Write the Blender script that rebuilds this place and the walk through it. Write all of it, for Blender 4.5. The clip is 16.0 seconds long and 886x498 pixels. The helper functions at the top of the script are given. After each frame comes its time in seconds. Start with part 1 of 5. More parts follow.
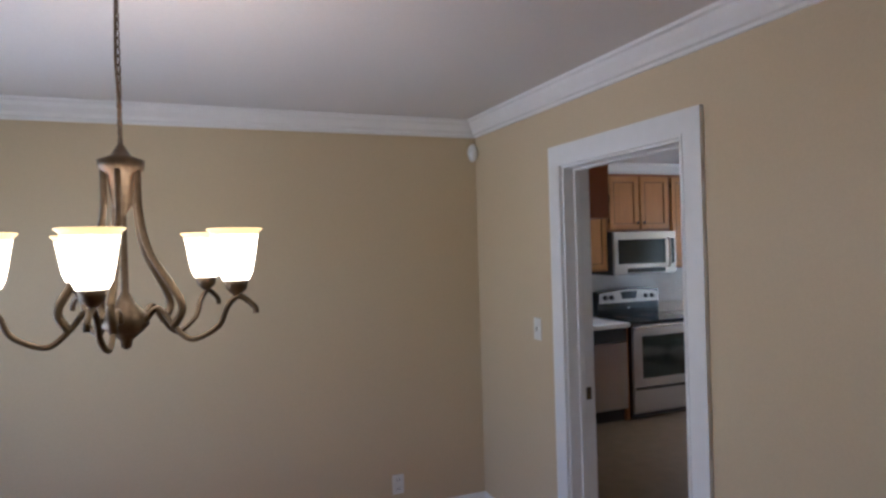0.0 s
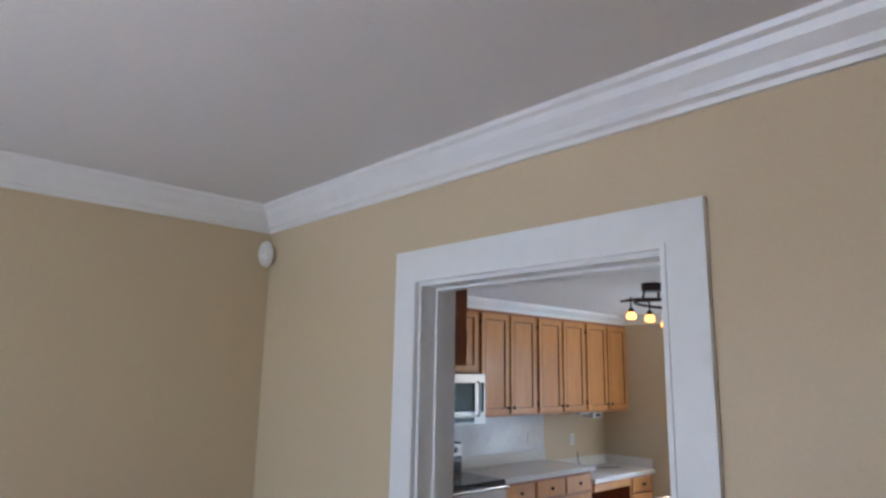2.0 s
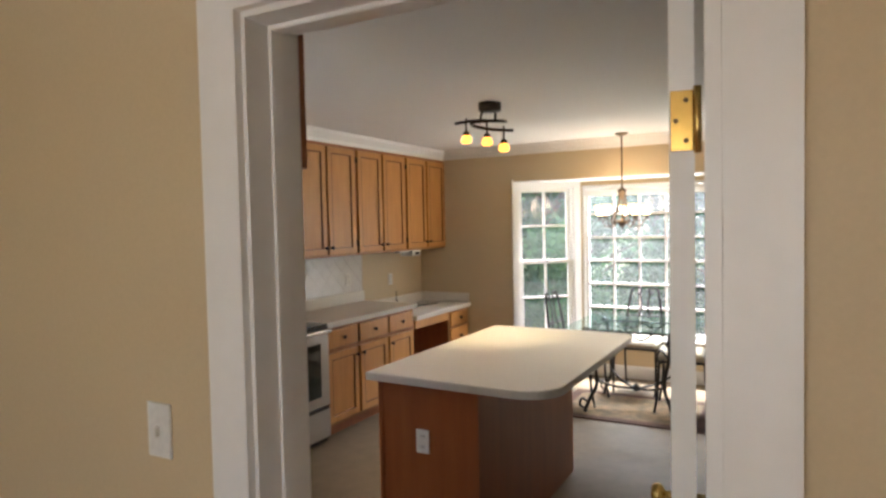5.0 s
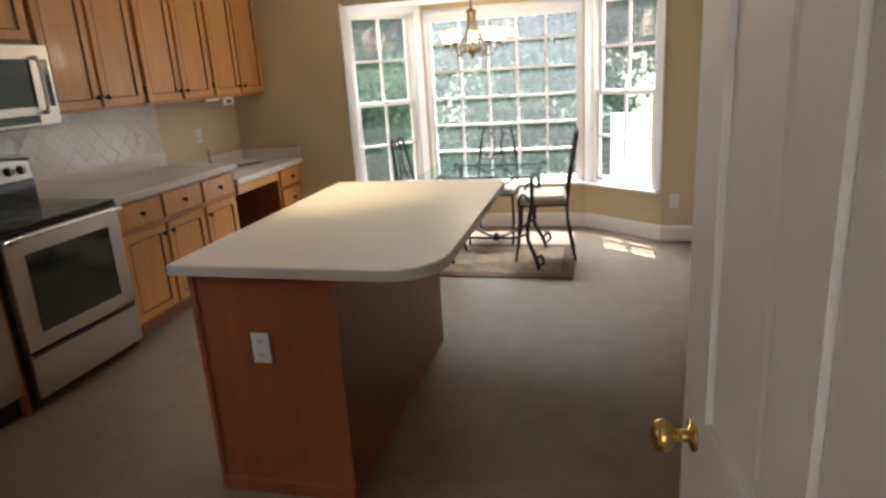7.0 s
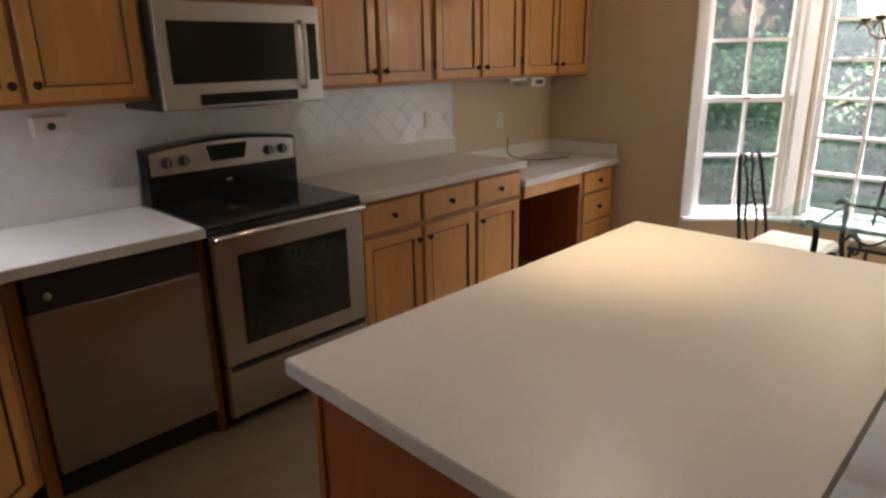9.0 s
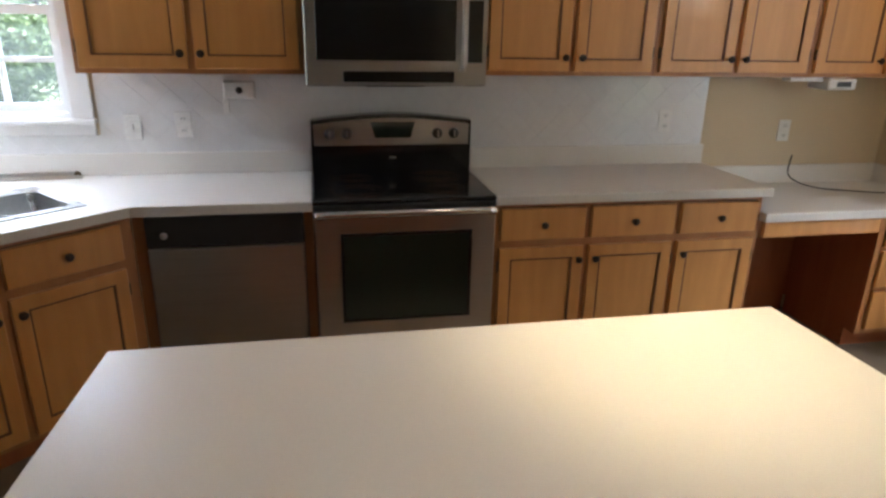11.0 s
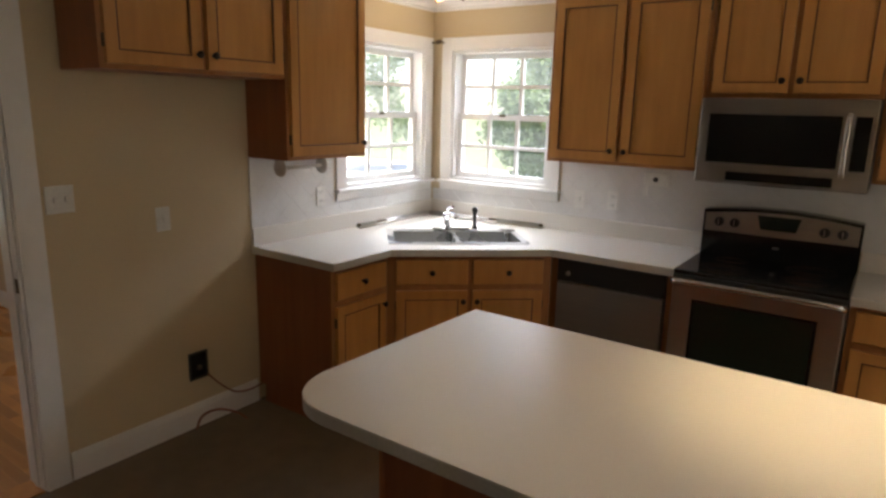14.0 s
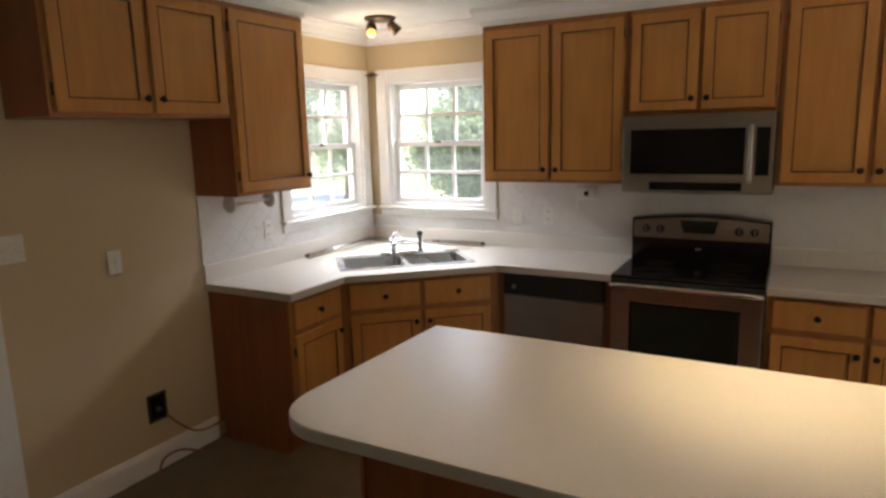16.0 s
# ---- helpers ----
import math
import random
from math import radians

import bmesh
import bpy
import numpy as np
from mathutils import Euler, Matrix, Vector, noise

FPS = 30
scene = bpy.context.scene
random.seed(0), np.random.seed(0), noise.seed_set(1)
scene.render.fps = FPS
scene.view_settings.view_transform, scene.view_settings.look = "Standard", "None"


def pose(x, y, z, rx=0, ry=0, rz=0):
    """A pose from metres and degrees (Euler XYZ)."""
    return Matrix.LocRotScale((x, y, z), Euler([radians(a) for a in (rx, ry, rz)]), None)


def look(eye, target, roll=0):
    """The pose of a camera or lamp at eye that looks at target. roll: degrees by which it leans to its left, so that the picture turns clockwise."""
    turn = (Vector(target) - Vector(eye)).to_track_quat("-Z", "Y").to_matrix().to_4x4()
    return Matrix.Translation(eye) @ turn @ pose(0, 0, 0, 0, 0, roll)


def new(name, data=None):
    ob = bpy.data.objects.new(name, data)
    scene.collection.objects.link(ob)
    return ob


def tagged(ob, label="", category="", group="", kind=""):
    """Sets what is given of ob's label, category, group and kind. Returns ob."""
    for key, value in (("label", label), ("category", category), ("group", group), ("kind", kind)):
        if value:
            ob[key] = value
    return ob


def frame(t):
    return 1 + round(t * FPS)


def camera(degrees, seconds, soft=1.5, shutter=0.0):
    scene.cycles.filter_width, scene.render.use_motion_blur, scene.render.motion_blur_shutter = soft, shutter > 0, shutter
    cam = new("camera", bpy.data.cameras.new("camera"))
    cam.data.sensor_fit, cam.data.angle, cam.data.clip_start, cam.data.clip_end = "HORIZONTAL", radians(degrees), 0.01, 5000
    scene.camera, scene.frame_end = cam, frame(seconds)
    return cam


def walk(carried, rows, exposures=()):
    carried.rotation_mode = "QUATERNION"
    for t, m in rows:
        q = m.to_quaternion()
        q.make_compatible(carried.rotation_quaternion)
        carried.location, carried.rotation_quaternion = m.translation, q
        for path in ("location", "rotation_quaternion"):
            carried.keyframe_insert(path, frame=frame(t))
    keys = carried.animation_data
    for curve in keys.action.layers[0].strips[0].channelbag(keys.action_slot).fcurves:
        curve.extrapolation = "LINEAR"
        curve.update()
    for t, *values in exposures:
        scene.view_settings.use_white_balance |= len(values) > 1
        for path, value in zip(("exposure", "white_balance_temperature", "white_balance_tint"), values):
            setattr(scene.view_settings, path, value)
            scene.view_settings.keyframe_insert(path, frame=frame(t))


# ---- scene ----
cam = camera(69.5, 16.0, soft=2.7)
PATH = [
    (0, (-1.852, -5.451, 1.67), (-1.093, -3.6, 1.663), -1.7),
    (0.5, (-1.743, -5.164, 1.701), (-0.718, -3.45, 1.817), -0.7),
    (1, (-1.57, -4.895, 1.739), (-0.435, -3.263, 1.96), 0.8),
    (1.5, (-1.507, -4.573, 1.747), (-0.274, -3.029, 2.058), 1.3),
    (2, (-1.42, -4.285, 1.775), (-0.078, -2.851, 2.153), 1.0),
    (2.5, (-1.304, -4.091, 1.793), (0.02, -2.65, 2.204), 2.9),
    (3, (-1.331, -3.916, 1.794), (0.093, -2.584, 2.241), -0.7),
    (3.5, (-1.268, -3.848, 1.797), (0.235, -2.605, 2.24), 0.6),
    (4, (-1.183, -3.843, 1.766), (0.398, -2.656, 2.066), -0.0),
    (4.5, (-1.065, -3.828, 1.697), (0.577, -2.69, 1.783), -0.4),
    (5, (-1.005, -3.705, 1.646), (0.746, -2.74, 1.567), -1.2),
    (5.2, (-0.941, -3.632, 1.643), (0.85, -2.753, 1.499), -2.7),
    (7.3, (-0.091, -3.245, 1.516), (1.771, -2.777, 0.955), -3.4),
    (7.5, (0.033, -3.205, 1.539), (1.851, -2.621, 0.945), -3.3),
    (8, (0.235, -3.152, 1.648), (1.966, -2.413, 0.972), -4.7),
    (8.5, (0.609, -3.047, 1.557), (2.295, -2.174, 0.928), -2.5),
    (9, (0.907, -2.966, 1.549), (2.277, -1.632, 0.963), -1.0),
    (9.5, (1.143, -2.911, 1.553), (2.282, -1.385, 0.943), 0.1),
    (9.7, (1.248, -2.921, 1.52), (2.277, -1.315, 0.918), 0.9),
    (11.8, (2.4, -3.238, 1.59), (2.461, -1.339, 0.966), 1.2),
    (12, (2.469, -3.239, 1.567), (2.438, -1.331, 0.969), 1.8),
    (12.5, (2.707, -3.38, 1.578), (2.123, -1.566, 0.973), 1.6),
    (13, (2.738, -3.609, 1.639), (1.872, -1.907, 1.045), 0.5),
    (13.5, (2.743, -3.794, 1.678), (1.732, -2.153, 1.146), -0.2),
    (14, (2.839, -3.87, 1.685), (1.717, -2.272, 1.252), 1.4),
    (14.5, (2.769, -4.004, 1.691), (1.553, -2.46, 1.321), -0.2),
    (15, (2.728, -4.079, 1.693), (1.551, -2.495, 1.366), -1.8),
    (15.5, (2.776, -4.087, 1.7), (1.691, -2.444, 1.349), -1.3),
    (16, (2.832, -4.054, 1.699), (1.885, -2.33, 1.342), -1.5),
]
walk(cam, [(t, look(eye, target, roll)) for t, eye, target, roll in PATH], exposures=[
    (0, 2.4, 4900, 16), (1.0, 2.5, 4600, 13), (1.5, 2.55, 4600, 13), (2.0, 2.75, 4700, 12), (2.5, 3.1, 4850, 9), (3.0, 3.1, 5400, 11), (3.5, 2.8, 5800, 12), (4.0, 2.65, 6200, 13), (5.0, 2.5, 6200, 14), (7.3, 2.3, 6200, 14), (8.0, 2.1, 6300, 17), (9.0, 2.15, 6200, 18), (9.5, 2.4, 5700, 13), (12, 2.45, 5850, 13), (12.5, 2.35, 6000, 15), (14.5, 1.9, 6700, 15), (16, 2.05, 6700, 15)])

# ---- light ----
world = bpy.data.worlds.new("sky")
scene.world = world
world.use_nodes = True
wt = world.node_tree
sky = wt.nodes.new("ShaderNodeTexSky")
sky.sky_type = "NISHITA"
sky.sun_disc = False
sky.sun_elevation = radians(70)
sky.sun_rotation = radians(90)
wt.links.new(sky.outputs[0], wt.nodes["Background"].inputs[0])
wt.nodes["Background"].inputs[1].default_value = 0.13
sun_data = bpy.data.lights.new("sun", "SUN")
sun_data.energy, sun_data.angle, sun_data.color = 5.0, radians(0.5), (1.0, 0.95, 0.86)
sun = new("sun", sun_data)
sun.matrix_world = look((20 * math.cos(radians(70)) * math.sin(radians(90)), 20 * math.cos(radians(70)) * math.cos(radians(90)), 20 * math.sin(radians(70))), (0, 0, 0))


# ---- materials ----
def material(name, colour, rough=0.5, metal=0.0, second=None, grain=(30, 30, 30), stain=1.5, bump=0.02, detail=4.0, coat=0.0, spec=0.5):
    """Principled paint with fine grain and broad stains, in metres."""
    m = bpy.data.materials.new(name)
    m.use_nodes = True
    nt = m.node_tree
    b = nt.nodes["Principled BSDF"]
    b.inputs["Roughness"].default_value = rough
    b.inputs["Metallic"].default_value = metal
    b.inputs["Coat Weight"].default_value = coat
    b.inputs["Specular IOR Level"].default_value = spec
    second = second or tuple(c * 0.86 for c in colour)
    tc = nt.nodes.new("ShaderNodeTexCoord")
    mp = nt.nodes.new("ShaderNodeMapping")
    mp.inputs["Scale"].default_value = grain
    nt.links.new(tc.outputs["Object"], mp.inputs[0])
    fine = nt.nodes.new("ShaderNodeTexNoise")
    fine.inputs["Scale"].default_value = 1.0
    fine.inputs["Detail"].default_value = detail
    nt.links.new(mp.outputs[0], fine.inputs["Vector"])
    broad = nt.nodes.new("ShaderNodeTexNoise")
    broad.inputs["Scale"].default_value = stain
    broad.inputs["Detail"].default_value = 3.0
    nt.links.new(tc.outputs["Object"], broad.inputs["Vector"])
    add = nt.nodes.new("ShaderNodeMath")
    add.operation = "MULTIPLY_ADD"
    add.inputs[1].default_value = 0.6
    nt.links.new(fine.outputs[0], add.inputs[0])
    half = nt.nodes.new("ShaderNodeMath")
    half.operation = "MULTIPLY"
    half.inputs[1].default_value = 0.4
    nt.links.new(broad.outputs[0], half.inputs[0])
    nt.links.new(half.outputs[0], add.inputs[2])
    ramp = nt.nodes.new("ShaderNodeValToRGB")
    ramp.color_ramp.elements[0].position = 0.36
    ramp.color_ramp.elements[1].position = 0.64
    ramp.color_ramp.elements[0].color = (*second, 1)
    ramp.color_ramp.elements[1].color = (*colour, 1)
    nt.links.new(add.outputs[0], ramp.inputs[0])
    nt.links.new(ramp.outputs[0], b.inputs["Base Color"])
    rr = nt.nodes.new("ShaderNodeMapRange")
    rr.inputs["To Min"].default_value = max(0.02, rough - 0.06)
    rr.inputs["To Max"].default_value = min(1.0, rough + 0.08)
    nt.links.new(broad.outputs[0], rr.inputs[0])
    nt.links.new(rr.outputs[0], b.inputs["Roughness"])
    if bump:
        bp = nt.nodes.new("ShaderNodeBump")
        bp.inputs["Strength"].default_value = bump
        bp.inputs["Distance"].default_value = 0.004
        nt.links.new(fine.outputs[0], bp.inputs["Height"])
        nt.links.new(bp.outputs[0], b.inputs["Normal"])
    return m


def per_piece(m, amount=0.25):
    """Lets each piece of a floor or wall differ a little in tone."""
    nt = m.node_tree
    b = nt.nodes["Principled BSDF"]
    src = b.inputs["Base Color"].links[0].from_socket
    info = nt.nodes.new("ShaderNodeObjectInfo")
    rng = nt.nodes.new("ShaderNodeMapRange")
    rng.inputs["To Min"].default_value = 1 - amount
    rng.inputs["To Max"].default_value = 1 + amount
    nt.links.new(info.outputs["Random"], rng.inputs[0])
    hsv = nt.nodes.new("ShaderNodeHueSaturation")
    nt.links.new(rng.outputs[0], hsv.inputs["Value"])
    nt.links.new(src, hsv.inputs["Color"])
    nt.links.new(hsv.outputs[0], b.inputs["Base Color"])
    return m


def glow(name, colour, strength, rough=0.4):
    m = bpy.data.materials.new(name)
    m.use_nodes = True
    b = m.node_tree.nodes["Principled BSDF"]
    b.inputs["Base Color"].default_value = (*colour, 1)
    b.inputs["Roughness"].default_value = rough
    b.inputs["Emission Color"].default_value = (*colour, 1)
    b.inputs["Emission Strength"].default_value = strength
    return m


def glass(name, tint=(1, 1, 1), rough=0.0, share=0.0, haze=0.0):
    """A thin pane: mostly clear, with a mirror's gloss that grows with the angle."""
    m = bpy.data.materials.new(name)
    m.use_nodes = True
    nt = m.node_tree
    nt.nodes.remove(nt.nodes["Principled BSDF"])
    clear = nt.nodes.new("ShaderNodeBsdfTransparent")
    clear.inputs[0].default_value = (*tint, 1)
    gloss = nt.nodes.new("ShaderNodeBsdfGlossy")
    gloss.inputs["Roughness"].default_value = rough
    mix = nt.nodes.new("ShaderNodeMixShader")
    mix.inputs[0].default_value = share
    if not share:
        fr = nt.nodes.new("ShaderNodeFresnel")
        fr.inputs[0].default_value = 1.45
        nt.links.new(fr.outputs[0], mix.inputs[0])
    nt.links.new(clear.outputs[0], mix.inputs[1])
    nt.links.new(gloss.outputs[0], mix.inputs[2])
    last = mix
    # patchy white film puts bloom and glare haze into the pane
    if haze:
        film = nt.nodes.new("ShaderNodeBsdfTranslucent")
        film.inputs[0].default_value = (0.9, 0.9, 0.9, 1)
        patchy = nt.nodes.new("ShaderNodeTexNoise")
        patchy.inputs["Scale"].default_value = 5.0
        amount = nt.nodes.new("ShaderNodeMapRange")
        amount.inputs["To Min"].default_value = haze * 0.6
        amount.inputs["To Max"].default_value = haze * 1.4
        nt.links.new(patchy.outputs[0], amount.inputs[0])
        last = nt.nodes.new("ShaderNodeMixShader")
        nt.links.new(amount.outputs[0], last.inputs[0])
        nt.links.new(mix.outputs[0], last.inputs[1])
        nt.links.new(film.outputs[0], last.inputs[2])
    nt.links.new(last.outputs[0], nt.nodes["Material Output"].inputs[0])
    return m


WALL = material("tan_paint", (0.60, 0.482, 0.305), 0.55, second=(0.57, 0.457, 0.288), grain=(120, 120, 120), stain=0.8, bump=0.05)
CEIL = material("ceiling_paint", (0.70, 0.685, 0.66), 0.9, second=(0.67, 0.655, 0.63), grain=(90, 90, 90), stain=0.7, bump=0.05)
TRIM = material("white_trim_paint", (0.80, 0.79, 0.77), 0.35, second=(0.77, 0.76, 0.735), grain=(20, 20, 20), stain=2.0, bump=0.01)
OAK = material("honey_maple", (0.60, 0.284, 0.078), 0.36, second=(0.495, 0.22, 0.056), grain=(22, 22, 2.2), stain=2.5, bump=0.03, coat=0.15)
# darker than the doors, for the dark gaps between them
FRAME = material("dark_face_frame", (0.40, 0.175, 0.055), 0.4, second=(0.31, 0.125, 0.04), grain=(25, 25, 2.0), stain=2.0, bump=0.03, coat=0.1)
PANEL = material("reddish_veneer", (0.36, 0.115, 0.036), 0.4, second=(0.28, 0.082, 0.026), grain=(18, 18, 1.6), stain=1.6, bump=0.02, coat=0.1)
GLAZE = material("dark_glaze", (0.15, 0.06, 0.021), 0.5, grain=(40, 40, 40), bump=0.02)
BRONZE = material("dark_bronze", (0.045, 0.033, 0.026), 0.38, 0.8, grain=(60, 60, 60), bump=0.04)
COUNTER = material("white_laminate", (0.74, 0.705, 0.645), 0.36, second=(0.70, 0.665, 0.605), grain=(260, 260, 260), stain=1.0, bump=0.015, coat=0.0)
EDGE = material("laminate_edge", (0.66, 0.62, 0.56), 0.4, grain=(120, 120, 120), bump=0.01)
STEEL = material("stainless_steel", (0.46, 0.43, 0.395), 0.3, 1.0, second=(0.40, 0.37, 0.34), grain=(3, 3, 240), stain=1.2, bump=0.02)
SINKM = material("brushed_sink_steel", (0.55, 0.54, 0.52), 0.27, 1.0, grain=(160, 4, 40), stain=4.0, bump=0.02)
CHROME = material("chrome", (0.75, 0.75, 0.76), 0.08, 1.0, grain=(40, 40, 40), bump=0.0)
BLACK = material("black_enamel", (0.012, 0.012, 0.013), 0.12, grain=(60, 60, 60), stain=3.0, bump=0.0)
BLACKP = material("black_plastic", (0.02, 0.019, 0.019), 0.38, grain=(90, 90, 90), bump=0.02)
# green in this base colour stands in for the garden's reflection
DARKGL = material("dark_oven_glass", (0.012, 0.021, 0.016), 0.05, grain=(60, 60, 60), bump=0.0)
PLATE = material("white_plastic_plate", (0.78, 0.77, 0.73), 0.35, grain=(60, 60, 60), bump=0.0)
BRASS = material("polished_brass", (0.72, 0.50, 0.16), 0.22, 1.0, grain=(40, 40, 40), stain=8.0, bump=0.01)
ANTIQUE = material("antique_bronze", (0.14, 0.098, 0.055), 0.42, 0.6, second=(0.09, 0.062, 0.036), grain=(60, 60, 60), bump=0.05)
IRON = material("wrought_iron", (0.045, 0.042, 0.04), 0.5, 0.6, grain=(90, 90, 90), bump=0.08)
VINYL = material("beige_vinyl_floor", (0.20, 0.152, 0.10), 0.5, second=(0.163, 0.122, 0.078), grain=(9, 9, 9), stain=2.2, bump=0.02, detail=8.0, spec=0.2)
TILE = material("white_glazed_tile", (0.74, 0.73, 0.71), 0.12, second=(0.70, 0.69, 0.67), grain=(25, 25, 25), stain=6.0, bump=0.01)
GROUT = material("pale_grout", (0.71, 0.70, 0.675), 0.85, grain=(300, 300, 300), bump=0.1)
PLANK = per_piece(material("red_oak_plank", (0.54, 0.27, 0.088), 0.28, second=(0.42, 0.19, 0.058), grain=(1.6, 34, 34), stain=2.0, bump=0.02, coat=0.2), 0.28)
SEAM = material("dark_floor_seam", (0.05, 0.02, 0.008), 0.7, bump=0.0)
CUSHION = material("cream_seat_fabric", (0.62, 0.55, 0.42), 0.9, second=(0.55, 0.48, 0.36), grain=(220, 220, 220), bump=0.15)
RUGM = material("woven_rug_field", (0.30, 0.19, 0.10), 0.95, second=(0.13, 0.10, 0.06), grain=(14, 14, 14), stain=5.0, bump=0.3)
RUGB = material("woven_rug_border", (0.075, 0.045, 0.032), 0.95, second=(0.13, 0.06, 0.035), grain=(60, 60, 60), stain=6.0, bump=0.3)
# slight whitening film on the panes imitates glare
GLASS = glass("window_pane", haze=0.04)
TABGL = glass("table_glass", (0.86, 0.95, 0.92), share=0.16)
# one foliage, two copies: shade in the darker colour, sunlight in the paler
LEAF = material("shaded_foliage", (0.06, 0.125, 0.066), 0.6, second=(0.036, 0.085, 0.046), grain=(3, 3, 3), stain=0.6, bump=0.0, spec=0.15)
LEAF_LIT = material("sunlit_foliage", (0.14, 0.185, 0.10), 0.5, second=(0.10, 0.14, 0.07), grain=(3, 3, 3), stain=0.6, bump=0.0)
for nt, tint in ((LEAF.node_tree, (0.09, 0.19, 0.085)), (LEAF_LIT.node_tree, (0.27, 0.38, 0.18))):
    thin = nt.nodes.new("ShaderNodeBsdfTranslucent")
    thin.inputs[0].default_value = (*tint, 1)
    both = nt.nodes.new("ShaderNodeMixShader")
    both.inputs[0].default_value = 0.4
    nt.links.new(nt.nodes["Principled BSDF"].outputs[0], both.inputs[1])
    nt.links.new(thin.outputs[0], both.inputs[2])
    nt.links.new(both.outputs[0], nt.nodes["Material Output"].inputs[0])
COPPER = material("dull_copper_tube", (0.30, 0.13, 0.075), 0.45, 0.5, grain=(40, 40, 40), bump=0.02)
BARK = material("bark", (0.12, 0.085, 0.06), 0.9, grain=(20, 20, 4), bump=0.4)
LAWN = material("lawn", (0.14, 0.165, 0.085), 0.9, second=(0.10, 0.125, 0.06), grain=(6, 6, 6), stain=0.4, bump=0.2)
WARM = glow("lit_shade_glass", (1.0, 0.80, 0.48), 1.6)
RIMGL = glow("lit_shade_rim", (1.0, 0.66, 0.22), 0.28)
AMBER = glow("lit_amber_glass", (1.0, 0.38, 0.05), 0.65)
BULB = glow("lit_bulb", (1.0, 0.44, 0.11), 0.6)


# ---- helpers of the build ----
def part(name, bm, mat, parent, label=""):
    me = bpy.data.meshes.new(name)
    bm.to_mesh(me)
    bm.free()
    me.materials.append(mat)
    ob = new(name, me)
    ob.parent = parent
    if label:
        ob["label"] = label
    return ob


def thing(name, label, category, m=None, group="", kind=""):
    ob = new(name)
    ob.empty_display_size = 0.1
    if m is not None:
        ob.matrix_basis = m
    return tagged(ob, label, category, group, kind)


def box(bm, x0, x1, y0, y1, z0, z1, bevel=0.0, seg=1):
    r = bmesh.ops.create_cube(bm, size=1.0, matrix=Matrix.Translation(((x0 + x1) / 2, (y0 + y1) / 2, (z0 + z1) / 2)) @ Matrix.Diagonal((abs(x1 - x0), abs(y1 - y0), abs(z1 - z0), 1)))
    if bevel:
        edges = list({e for v in r["verts"] for e in v.link_edges})
        bmesh.ops.bevel(bm, geom=edges, offset=bevel, segments=seg, affect="EDGES", profile=0.5)
    return bm


def boxes(*items, bevel=0.0):
    bm = bmesh.new()
    for i in items:
        box(bm, *i, bevel=bevel)
    return bm


def prism(bm, pts, z0, z1):
    """An upright solid over a plan outline, counter-clockwise."""
    lo = [bm.verts.new((x, y, z0)) for x, y in pts]
    hi = [bm.verts.new((x, y, z1)) for x, y in pts]
    n = len(pts)
    bm.faces.new(list(reversed(lo)))
    bm.faces.new(hi)
    for i in range(n):
        bm.faces.new((lo[i], lo[(i + 1) % n], hi[(i + 1) % n], hi[i]))
    return bm


def lathe(bm, profile, seg=20, m=Matrix()):
    """Turns (radius, z) pairs round z."""
    rings = []
    for r, z in profile:
        rings.append([bm.verts.new(m @ Vector((r * math.cos(2 * math.pi * i / seg), r * math.sin(2 * math.pi * i / seg), z))) for i in range(seg)])
    for a, b in zip(rings, rings[1:]):
        for i in range(seg):
            f = bm.faces.new((a[i], a[(i + 1) % seg], b[(i + 1) % seg], b[i]))
            f.smooth = True
    if profile[0][0] > 0.0005:
        bm.faces.new(list(reversed(rings[0])))
    if profile[-1][0] > 0.0005:
        bm.faces.new(rings[-1])
    return bm


def tube(bm, pts, r, seg=8, r1=None):
    """A round bar along a line of points."""
    pts = [Vector(p) for p in pts]
    rings = []
    up = Vector((0.31, 0.17, 0.93))
    for i, p in enumerate(pts):
        d = (pts[min(i + 1, len(pts) - 1)] - pts[max(i - 1, 0)]).normalized()
        side = d.cross(up)
        if side.length < 0.05:
            side = d.cross(Vector((1, 0, 0)))
        side.normalize()
        other = d.cross(side)
        rad = r if r1 is None else r + (r1 - r) * i / (len(pts) - 1)
        rings.append([bm.verts.new(p + side * rad * math.cos(2 * math.pi * k / seg) + other * rad * math.sin(2 * math.pi * k / seg)) for k in range(seg)])
    for a, b in zip(rings, rings[1:]):
        for k in range(seg):
            f = bm.faces.new((a[k], b[k], b[(k + 1) % seg], a[(k + 1) % seg]))
            f.smooth = True
    bm.faces.new(rings[0])
    bm.faces.new(list(reversed(rings[-1])))
    return bm


def curve(pts, n=8):
    """A smooth line through points."""
    P = [Vector(p) for p in pts]
    P = [P[0] * 2 - P[1]] + P + [P[-1] * 2 - P[-2]]
    out = []
    for i in range(1, len(P) - 2):
        for k in range(n):
            t = k / n
            a, b, c, d = P[i - 1:i + 3]
            out.append(0.5 * ((2 * b) + (c - a) * t + (2 * a - 5 * b + 4 * c - d) * t * t + (3 * b - a - 3 * c + d) * t ** 3))
    out.append(P[-2])
    return out


